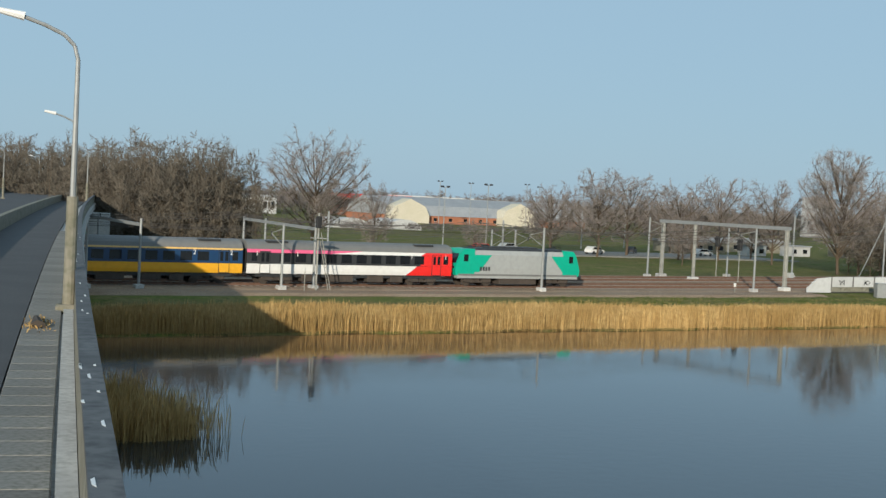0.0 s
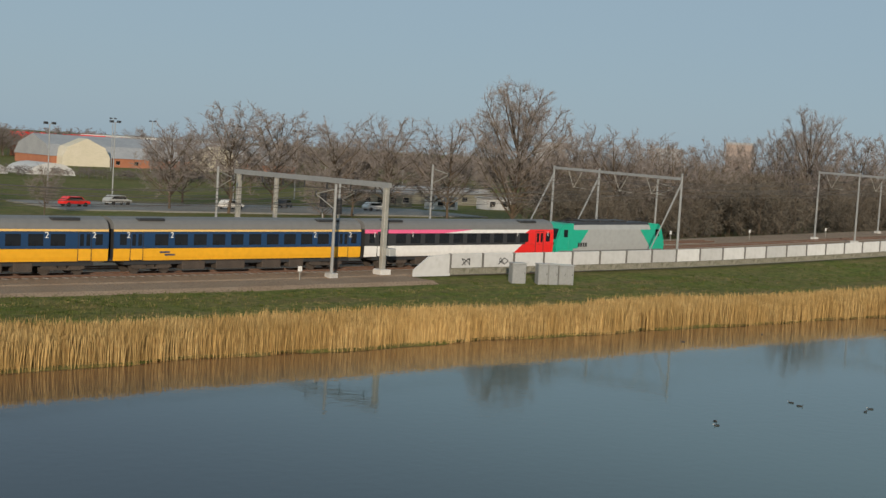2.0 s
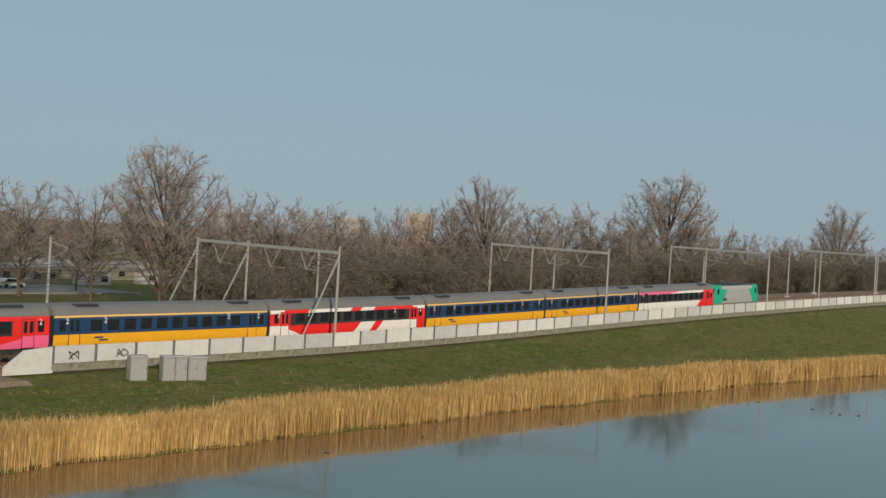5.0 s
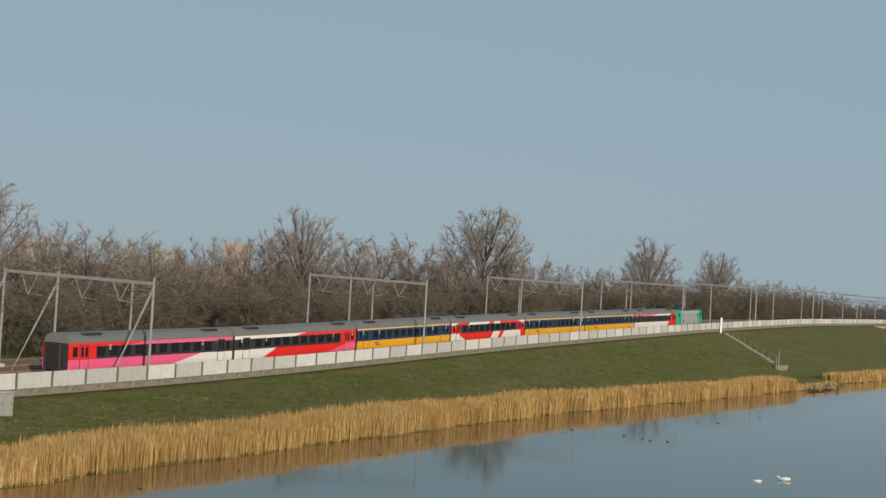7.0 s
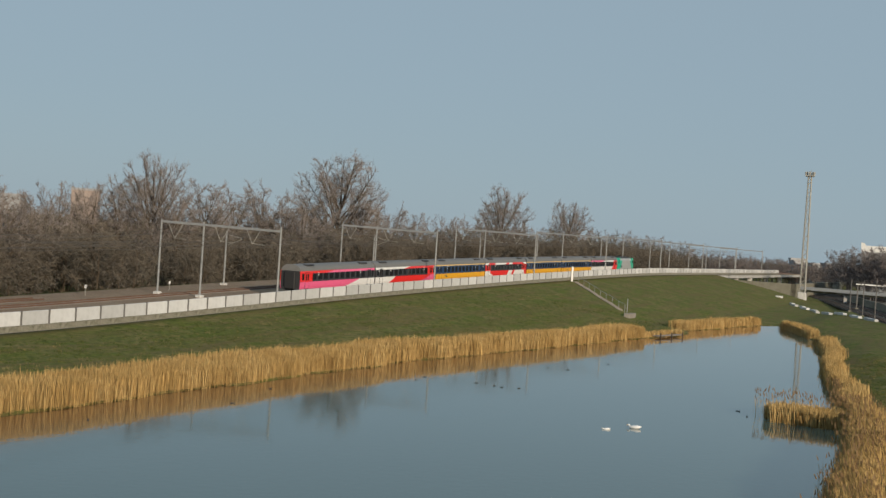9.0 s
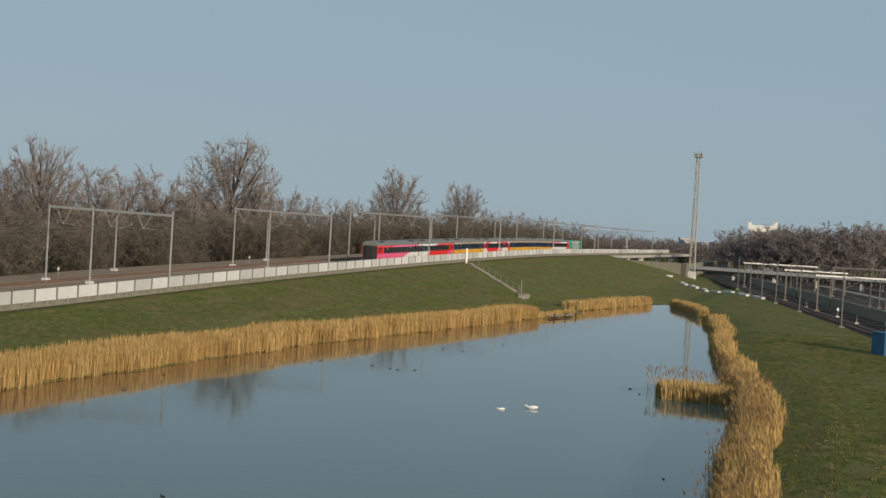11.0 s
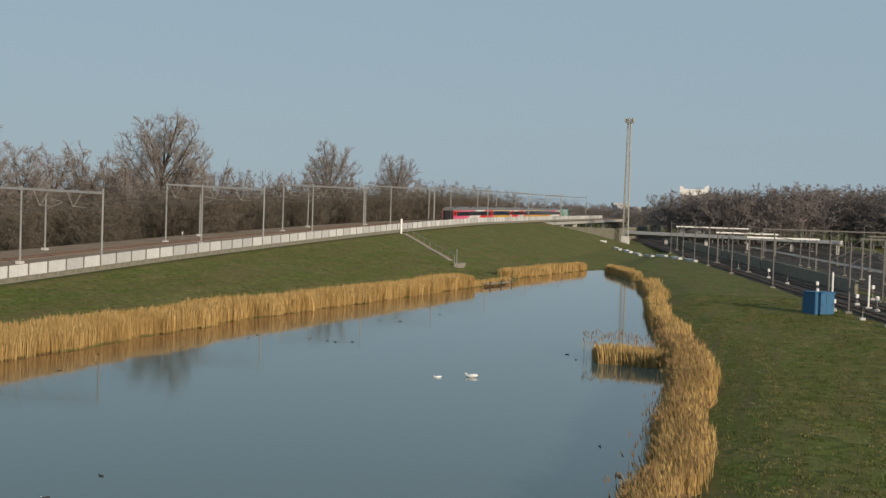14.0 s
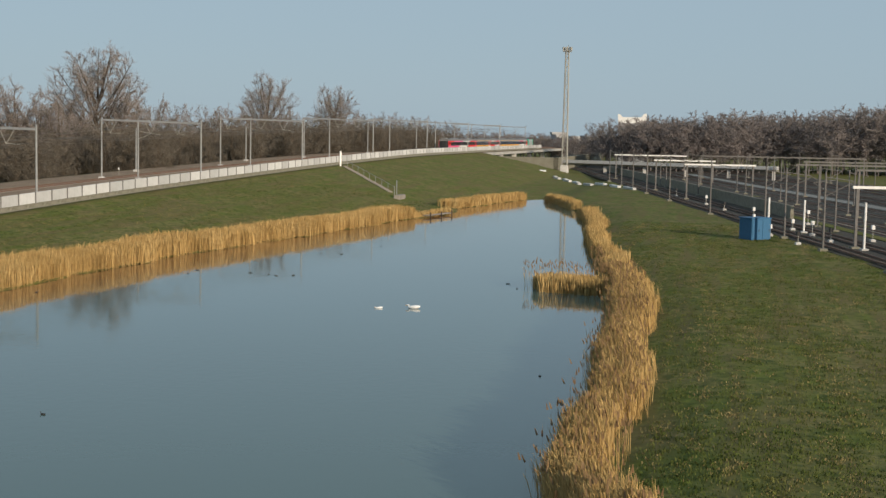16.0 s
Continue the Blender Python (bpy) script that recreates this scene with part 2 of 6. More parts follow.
YELLOW = paint("coach_yellow", (0.80, 0.40, 0.02))
CREAM = paint("stripe_yellow", (0.78, 0.50, 0.16))
RED = paint("coach_red", (0.78, 0.025, 0.02))
PINK = paint("coach_pink", (0.82, 0.13, 0.27))
WHITE = paint("coach_white", (0.78, 0.77, 0.74))
GREEN = paint("loco_green", (0.02, 0.40, 0.26))
SILVER = paint("loco_grey", (0.36, 0.37, 0.36))
UNDER = material("underframe", ((0.05, 0.04, 0.032), (0.08, 0.062, 0.05)), 0.85, 1, 8)
BLUE_BOX = paint("blue_cabin", (0.02, 0.115, 0.235), 0.6)
BRICK = material("red_brick", ((0.36, 0.14, 0.075), (0.42, 0.18, 0.10)), 0.9, 0.5, 6)
SHEET = material("roof_sheet", ((0.30, 0.31, 0.32), (0.36, 0.37, 0.38)), 0.6, 0.3, 3)
FEATHER = paint("white_feather", (0.8, 0.8, 0.78), 0.7)
DUCK = paint("dark_feather", (0.03, 0.028, 0.025), 0.7)

water_material = bpy.data.materials.new("pond_water")
water_material.use_nodes = True
wt = water_material.node_tree
wb = wt.nodes["Principled BSDF"]
wb.inputs["Base Color"].default_value = (0.072, 0.118, 0.112, 1)
wb.inputs["Roughness"].default_value = 0.04
wb.inputs["IOR"].default_value = 1.33
wc, wm = wt.nodes.new("ShaderNodeTexCoord"), wt.nodes.new("ShaderNodeMapping")
wm.inputs["Scale"].default_value = (1.0, 1.0, 1.0)
w1, w2 = wt.nodes.new("ShaderNodeTexNoise"), wt.nodes.new("ShaderNodeTexNoise")
w1.inputs["Scale"].default_value, w2.inputs["Scale"].default_value = 1.6, 0.05
w1.inputs["Detail"].default_value = 3
wmul = wt.nodes.new("ShaderNodeMath")
wmul.operation = "MULTIPLY"
wbump = wt.nodes.new("ShaderNodeBump")
wbump.inputs["Strength"].default_value, wbump.inputs["Distance"].default_value = 0.5, 0.02
for a, b in ((wc.outputs["Object"], wm.inputs[0]), (wm.outputs[0], w1.inputs["Vector"]), (wm.outputs[0], w2.inputs["Vector"]),
             (w1.outputs["Fac"], wmul.inputs[0]), (w2.outputs["Fac"], wmul.inputs[1]), (wmul.outputs[0], wbump.inputs["Height"]), (wbump.outputs[0], wb.inputs["Normal"])):
    wt.links.new(a, b)

wpos = wt.nodes.new("ShaderNodeSeparateXYZ")
wt.links.new(wc.outputs["Object"], wpos.inputs[0])


def water_math(op, a, b):
    nd = wt.nodes.new("ShaderNodeMath")
    nd.operation = op
    for k, q in enumerate((a, b)):
        if isinstance(q, (int, float)):
            nd.inputs[k].default_value = q
        else:
            wt.links.new(q, nd.inputs[k])
    return nd.outputs[0]


def water_fade(value, lo, hi):
    nd = wt.nodes.new("ShaderNodeMapRange")
    nd.interpolation_type = "SMOOTHSTEP"
    nd.inputs["From Min"].default_value, nd.inputs["From Max"].default_value = lo, hi
    wt.links.new(value, nd.inputs["Value"])
    return nd.outputs[0]


def water_mix(fac, a, b):
    nd = wt.nodes.new("ShaderNodeMix")
    nd.data_type = "RGBA"
    wt.links.new(fac, nd.inputs["Factor"])
    for key, q in (("A", a), ("B", b)):
        if isinstance(q, tuple):
            nd.inputs[key].default_value = (*q, 1)
        else:
            wt.links.new(q, nd.inputs[key])
    return nd.outputs["Result"]


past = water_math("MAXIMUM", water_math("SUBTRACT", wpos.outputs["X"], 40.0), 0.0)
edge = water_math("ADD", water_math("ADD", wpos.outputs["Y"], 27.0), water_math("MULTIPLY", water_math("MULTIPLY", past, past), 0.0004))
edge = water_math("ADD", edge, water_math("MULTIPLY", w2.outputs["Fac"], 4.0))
# Darkened towards the bridge: weaker sky reflection and bridge shade put into the colour.
dimmed_base = water_mix(water_fade(wpos.outputs["X"], 5.0, 38.0), (0.012, 0.022, 0.028), (0.085, 0.135, 0.122))
# Brown band along the railway shore: the reeds' reflection painted into the base colour.
painted_reflection = water_mix(water_fade(edge, -7.0, 1.0), dimmed_base, (0.24, 0.125, 0.055))
wt.links.new(painted_reflection, wb.inputs["Base Color"])

# ---- ground and water ----
SHORE_S, SHORE_N = [-400, -33, 54, 85, 126, 168, 194, 209, 223, 264, 269], [-26, -26.6, -26.4, -27.2, -28.7, -33.7, -36.4, -39.4, -37.4, -43, -45.6]
BANK_S, BANK_N = [-400, -80, -40, 0, 25, 46, 60, 92, 108, 139, 156, 185, 214, 233, 260, 269], [-500, -175, -140, -105, -82.4, -76.0, -76.0, -74.5, -73.2, -69.0, -66.3, -63.5, -59.4, -55.8, -48.0, -45.8]
POND_END = 269.0


def shore(s):
    return float(np.interp(s, SHORE_S, SHORE_N)) + 0.25 * math.sin(s * 0.31) + 0.2 * math.sin(s * 0.83 + 1)


def bank(s):
    return float(np.interp(s, BANK_S, BANK_N)) + 0.2 * math.sin(s * 0.27) + 0.15 * math.sin(s * 0.71)


def ground_z(s, n):
    rz = rail_z(s)
    if s > 424:
        rz = max(1.0, rz - (s - 424) * 1.3)
    sh, bk = shore(min(s, POND_END)), bank(min(s, POND_END))
    wave = 0.10 * noise.noise((s * 0.12, n * 0.12, 0)) + 0.05 * noise.noise((s * 0.5, n * 0.5, 3))
    if s < POND_END and bk < n < sh:
        return max(-1.2, -0.12 - 0.25 * min(sh - n, n - bk, (POND_END - s) * 0.5))
    if n >= -6.0:
        if n < -5:
            return rz - 0.35
        if n <= 22:
            return rz - 0.34
        return max(1.0, rz - 0.34 - (n - 22) / 2.2) + (wave if n > 26 else 0)
    if n > (sh if s < POND_END else -45.7):
        foot = sh if s < POND_END else -45.7
        t = (n - foot) / (-6.0 - foot)
        low = 0.12 + (0.95 - 0.12) * min(1, t / 0.3)
        if t > 0.3:
            low += (rz - 0.36 - 0.95) * ((t - 0.3) / 0.7) ** 0.9
        return low + wave * min(1, 4 * t) * min(1, 4 * (1 - t))
    gap = min(1.0, max(bk - n, (s - POND_END) * 0.5 if n > bk else 0) / 6.0)
    return 0.12 + 0.85 * gap + wave * gap


def steps(a, b, d, far, grow=1.35):
    mid = list(np.arange(a, b + 0.001, d))
    lo, hi, w = [a], [b], d
    while lo[-1] > -far or hi[-1] < far:
        w *= grow
        lo.append(lo[-1] - w)
        hi.append(hi[-1] + w)
    return sorted(lo[1:]) + mid + hi[1:]


def build_ground():
    ss, nn = steps(-70, 470, 2.0, 4500), steps(-120, 60, 1.2, 4500)
    v = [(s, n, ground_z(s, n)) for s in ss for n in nn]
    k = len(nn)
    f = [(i * k + j, (i + 1) * k + j, (i + 1) * k + j + 1, i * k + j + 1) for i in range(len(ss) - 1) for j in range(k - 1)]
    me = Shape().add(v, f).mesh("ground", True)
    tagged(solid("ground", me, GRASS, TRACK), "short green grass on banks and fields around the pond", "ground", kind="structure")


build_ground()
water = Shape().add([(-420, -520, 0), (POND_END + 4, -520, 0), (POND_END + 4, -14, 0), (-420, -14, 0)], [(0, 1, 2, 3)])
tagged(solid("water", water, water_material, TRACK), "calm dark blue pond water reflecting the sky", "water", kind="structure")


def ribbon(name, n0, n1, lift0, lift1, s0, s1, mat, step=6.0):
    """A flat-topped bed along the track."""
    ss = list(np.arange(s0, s1, step)) + [s1]
    v = [(a, n, rail_z(a) + lift) for a in ss for n, lift in ((n0 - 1, lift0), (n0, lift1), (n1, lift1), (n1 + 1, lift0))]
    f = [(4 * i + j, 4 * i + 4 + j, 4 * i + 5 + j, 4 * i + 1 + j) for i in range(len(ss) - 1) for j in range(3)]
    return solid(name, Shape().add(v, f), mat, TRACK)


bed = tagged(ribbon("ballast_bed", -4.2, 20.0, -0.5, -0.18, -400, 700, BALLAST), "brown stone ballast bed under the running lines", "track bed", kind="structure")
tagged(ribbon("gravel_shoulder", -8.2, -4.6, -0.6, -0.24, -300, 57, BALLAST), "tan gravel path along the tracks", "path", kind="structure")

# ---- tracks ----
def build_track(n0, s0, s1):
    tr = thing("railway_track", TRACK, "rusty rails on pale concrete sleepers in brown ballast", "track", "running lines")
    tr["kind"] = "structure"
    for off in (-0.75, 0.75):
        sh = Shape()
        for a, b in zip(np.arange(s0, s1, 8.0), np.arange(s0 + 8, s1 + 8, 8.0)):
            sh.beam((a, n0 + off, rail_z(a) - 0.07), (b, n0 + off, rail_z(b) - 0.07), 0.08, 0.15)
        part("rail", sh, RAIL, tr)
    sl = Shape()
    for s in np.arange(max(s0, -60), min(s1, 330), 0.75):
        z = rail_z(s)
        sl.box(s - 0.13, s + 0.13, n0 - 1.3, n0 + 1.3, z - 0.22, z - 0.13)
    part("sleepers", sl, SLEEPER, tr)["kind"] = "stuff"
    return tr


for n0 in (0.0, 4.4, 11.0):
    build_track(n0, -300, 700)
build_track(15.6, -300, 120)

# ---- the train ----
COACH, LOCO = 23.1, 16.5
SPEED, NOSE = 33.9, 94.9
HALF = COACH / 2 - 0.22
SIDE = [(1.36, 1.02), (1.43, 1.35), (1.45, 1.95), (1.45, 2.1), (1.44, 3.0), (1.42, 3.2), (1.40, 3.34)]
CROWN = [(1.40, 3.34), (1.28, 3.72), (1.0, 3.98), (0.55, 4.14), (0.0, 4.2)]


def side_y(z):
    return float(np.interp(z, [p[1] for p in SIDE], [p[0] for p in SIDE]))


def skin(z0, z1, lo, hi, out=0.0):
    """A band of the coach side between two heights. lo and hi: x at its lower and upper edge."""
    zs = [z0] + [p[1] for p in SIDE if z0 + 0.01 < p[1] < z1 - 0.01] + [z1]
    sh = Shape()
    for sgn in (-1, 1):
        v = []
        for z in zs:
            t = (z - z0) / (z1 - z0)
            for x0, x1 in ((lo[0] + (hi[0] - lo[0]) * t, lo[1] + (hi[1] - lo[1]) * t),):
                for d in (out, -0.06):
                    v += [(x0, sgn * (side_y(z) + d), z), (x1, sgn * (side_y(z) + d), z)]
        f = []
        for i in range(len(zs) - 1):
            a, b = 4 * i, 4 * i + 4
            f += [(a, a + 1, b + 1, b), (a + 2, b + 2, b + 3, a + 3), (a, b, b + 2, a + 2), (a + 1, a + 3, b + 3, b + 1)]
        e = 4 * (len(zs) - 1)
        f += [(0, 2, 3, 1), (e, e + 1, e + 3, e + 2)]
        sh.add(v, f)
    return sh


def build_bogie(parent, x, wheel=0.46, base=2.5, name="bogie"):
    sh = Shape()
    for sgn in (-1, 1):
        y = sgn * 1.02
        sh.plate([(-base / 2 - 0.5, 0.52), (-base / 2 - 0.3, 0.75), (-0.5, 0.72), (-0.35, 0.5), (0.35, 0.5), (0.5, 0.72), (base / 2 + 0.3, 0.75), (base / 2 + 0.5, 0.52), (base / 2, 0.38), (-base / 2, 0.38)], y - 0.08, y + 0.08)
    sh.box(-0.3, 0.3, -1.0, 1.0, 0.45, 0.8)
    bg = part(name, sh, UNDER, parent, m=pose(x, 0, 0))
    for wx in (-base / 2, base / 2):
        w = Shape()
        for sgn in (-1, 1):
            w.tube((0, sgn * 0.68, 0), (0, sgn * 0.82, 0), wheel, wheel, 18)
        w.tube((0, -0.7, 0), (0, 0.7, 0), 0.09)
        part("wheelset", w, UNDER, bg, m=pose(wx, 0, wheel))
    return bg


BAR = Shape().box(-0.16, 0.16, -0.012, 0.012, -0.22, 0.22)


def numeral(text, size):
    cu = bpy.data.curves.new("numeral", "FONT")
    cu.body, cu.size, cu.extrude, cu.align_x = text, size, 0.008, "CENTER"
    tmp = bpy.data.objects.new("numeral_tmp", cu)
    me = bpy.data.meshes.new_from_object(tmp)
    bpy.data.objects.remove(tmp)
    return me


WIN = Shape().soft_box(-0.56, 0.56, -0.02, 0.02, -0.42, 0.42, 0.015).mesh("window")
WIN.materials.append(GLASS)
SMALL_WIN = Shape().soft_box(-0.28, 0.28, -0.02, 0.02, -0.4, 0.4, 0.012).mesh("small_window")
SMALL_WIN.materials.append(GLASS)
NUMERALS = {}


def build_coach(label, bands, numeral_text, doors, marks):
    """bands: (z0, z1, x at the foot, x at the head, paint, name)."""
    c = thing("passenger_coach", Matrix(), label, "train car", "coaches of the train")
    body = Shape().prism([(-1.34, 1.0), (-1.38, 1.95), (-1.36, 3.3), (1.36, 3.3), (1.38, 1.95), (1.34, 1.0)], -HALF, HALF)
    body.box(-HALF + 1, HALF - 1, -1.2, 1.2, 0.72, 1.0)
    part("body", body, DARK, c)
    ring = [(-y, z) for y, z in CROWN] + [(y, z) for y, z in reversed(CROWN[:-1])]
    roof = part("roof", Shape().prism(ring, -HALF, HALF), ROOF_GREY, c, "grey curved roof", smooth=False)
    for x in (-HALF + 3.2, HALF - 3.2):
        part("roof_hatch", Shape().soft_box(-1.1, 1.1, -1.0, -0.3, 0, 0.2, 0.05), DARK, roof, m=pose(x, -0.15, 3.95))
    for z0, z1, lo, hi, mt, nm in bands:
        part(nm, skin(z0, z1, lo, hi), mt, c)
    for sgn in (-1, 1):
        for k in range(10):
            x = -HALF + 3.9 + k * (2 * HALF - 7.8) / 9
            part("window", WIN, GLASS, c, m=pose(x, sgn * 1.445, 2.58))
        for x in (-HALF + 0.75, HALF - 0.75):
            part("small_window", SMALL_WIN, GLASS, c, m=pose(x, sgn * 1.445, 2.6))
        for x in (-HALF + 1.85, HALF - 1.85):
            upper, lower = doors[0] if x < 0 else doors[1]
            part("door_seal", Shape().box(-0.54, 0.54, -0.02, 0.02, 1.06, 3.17), BLACK, c, m=pose(x, sgn * 1.438, 0))
            d = part("door", Shape().soft_box(-0.5, 0.5, -0.03, 0.03, 1.95, 3.14, 0.02), upper, c, m=pose(x, sgn * 1.435, 0))
            part("door_foot", Shape().soft_box(-0.5, 0.5, -0.03, 0.03, 1.1, 1.945, 0.02), lower, d)
            for wx in (-0.25, 0.25):
                part("door_window", Shape().box(-0.15, 0.15, -0.01, 0.01, 2.15, 3.0), GLASS, d, m=pose(wx, sgn * 0.035, 0))
        for x in marks:
            if numeral_text not in NUMERALS:
                NUMERALS[numeral_text] = numeral(numeral_text, 0.62)
            part("class_numeral", NUMERALS[numeral_text], WHITE, c, "white class numeral", m=pose(x, sgn * 1.475, 2.72, 90, 0, 0 if sgn < 0 else 180))
        for x, w in ((-4.5, 2.0), (-1.2, 2.6), (2.6, 1.8), (5.0, 1.4)):
            part("underframe_box", Shape().soft_box(-w / 2, w / 2, sgn * 0.85 - 0.4, sgn * 0.85 + 0.4, 0.32, 0.95, 0.04), UNDER, c, m=pose(x, 0, 0))
    for x in (-HALF + 3.3, HALF - 3.3):
        build_bogie(c, x)
    for x in (-HALF, HALF):
        g = Shape().soft_box(-0.3, 0.3, -0.75, 0.75, 1.1, 3.3, 0.08)
        part("gangway_bellows", g, BLACK, c, m=pose(x, 0, 0))
        for y in (-0.87, 0.87):
            part("buffer", Shape().tube((-0.25, y, 1.06), (0.25, y, 1.06), 0.16, 0.2, 10), DARK, c, m=pose(x, 0, 0))
    return c


def logo_marks(c):
    for sgn in (-1, 1):
        for dx, dz in ((-0.22, 0.1), (0.22, -0.1)):
            part("logo_mark", Shape().box(-0.42, 0.42, -0.01, 0.01, -0.06, 0.06), BLUE, c, m=pose(-HALF + 4.4 + dx, sgn * 1.46, 1.55 + dz))


def full(z0, z1, mt, nm, a=-HALF, b=HALF):
    return (z0, z1, (a, b), (a, b), mt, nm)


def blue_yellow():
    return build_coach("dark blue and yellow passenger coach with a grey roof", [
        full(1.04, 1.93, YELLOW, "lower_band"), full(1.95, 3.16, BLUE, "window_band"), full(3.18, 3.33, CREAM, "top_stripe")],
        "2", ((BLUE, YELLOW), (BLUE, YELLOW)), (-HALF + 1.15, HALF - 1.15, -HALF + 4.75, HALF - 4.75))


H = HALF


def first_class():
    c = build_coach("white and red first class coach with a pink stripe", [
        (1.04, 1.96, (-H, 6.0), (-H, 7.2), WHITE, "lower_band"), (1.04, 1.96, (6.02, H), (7.22, H), RED, "lower_band_red"),
        full(1.98, 3.0, DARK, "window_band", -H, 7.6), full(1.98, 3.0, RED, "window_band_red", 7.62, H),
        (3.02, 3.33, (-H, -2.5), (-H, 1.0), PINK, "top_band_pink"), (3.02, 3.33, (-2.48, 7.6), (1.02, 8.2), WHITE, "top_band"),
        (3.02, 3.33, (7.62, H), (8.22, H), RED, "top_band_red")], "1", ((DARK, WHITE), (RED, RED)), (-H + 1.0, -H + 5.2, H - 4.8, H - 0.8))
    return c


def red_white():
    return build_coach("red and white coach with slanted white blocks", [
        (1.04, 1.96, (-H, -H + 4.2), (-H, -H + 1.4), WHITE, "lower_band_white"), (1.04, 1.96, (-H + 4.22, 0.2), (-H + 1.42, 1.2), RED, "lower_band_red"),
        (1.04, 1.96, (0.22, 2.6), (1.22, 3.4), WHITE, "lower_block"), (1.04, 1.96, (2.62, 3.6), (3.42, 4.6), RED, "lower_gap"),
        (1.04, 1.96, (3.62, H - 1.6), (4.62, H - 1.6), WHITE, "lower_band_white_front"), full(1.04, 1.96, RED, "lower_end", H - 1.58, H),
        full(1.98, 3.0, DARK, "window_band", -H + 2.6, H - 2.6), full(1.98, 3.0, RED, "window_band_rear", -H, -H + 2.58), full(1.98, 3.0, RED, "window_band_front", H - 2.58, H),
        (3.02, 3.33, (-H, -H + 1.8), (-H, -H + 1.8), WHITE, "top_rear"), (3.02, 3.33, (-H + 1.82, -6.5), (-H + 1.82, -6.0), RED, "top_red"),
        (3.02, 3.33, (-6.48, -0.5), (-5.98, 0.0), WHITE, "top_white"), (3.02, 3.33, (-0.48, 1.0), (0.02, 1.4), RED, "top_gap"),
        (3.02, 3.33, (1.02, 3.0), (1.42, 3.4), WHITE, "top_block"), (3.02, 3.33, (3.02, H - 2), (3.42, H - 2), RED, "top_front"),
        full(3.02, 3.33, WHITE, "top_end", H - 1.98, H)], "2", ((RED, WHITE), (RED, WHITE)), (-H + 1.0, -H + 5.0, H - 5.0, H - 0.8))


def white_red_pink():
    return build_coach("white coach running into red and a pink end", [
        (1.04, 1.96, (-H, -6.5), (-H, -4.2), WHITE, "lower_band"), (1.04, 1.96, (-6.48, 5.5), (-4.18, 10.0), RED, "lower_band_red"),
        (1.04, 1.96, (5.52, H), (10.02, H), PINK, "lower_band_pink"),
        full(1.98, 3.0, DARK, "window_band", -H, -2.0), full(1.98, 3.0, DARK, "window_band_front", -1.98, H - 3.2), full(1.98, 3.0, RED, "window_band_red", H - 3.18, H),
        (3.02, 3.33, (-H, -1.0), (-H, 1.2), WHITE, "top_band"), (3.02, 3.33, (-0.98, H), (1.22, H), RED, "top_band_red")],
        "2", ((DARK, WHITE), (RED, PINK)), (-H + 1.0, -H + 5.2, H - 4.8, H - 0.8))


def pink_last():
    return build_coach("red and pink coach with a white end, last in the train", [
        (1.04, 1.96, (-H, 2.0), (-H, 6.5), PINK, "lower_band"), (1.04, 1.96, (2.02, H), (6.52, H), WHITE, "lower_band_white"),
        full(1.98, 3.0, DARK, "window_band", -H + 3.4, H - 3.2), full(1.98, 3.0, RED, "window_band_rear", -H, -H + 3.38), full(1.98, 3.0, DARK, "window_band_front", H - 3.18, H),
        (3.02, 3.33, (-H, -4.0), (-H, -1.5), RED, "top_band_red"), (3.02, 3.33, (-3.98, H), (-1.48, H), PINK, "top_band")],
        "2", ((RED, PINK), (DARK, WHITE)), (-H + 5.0, H - 4.8))


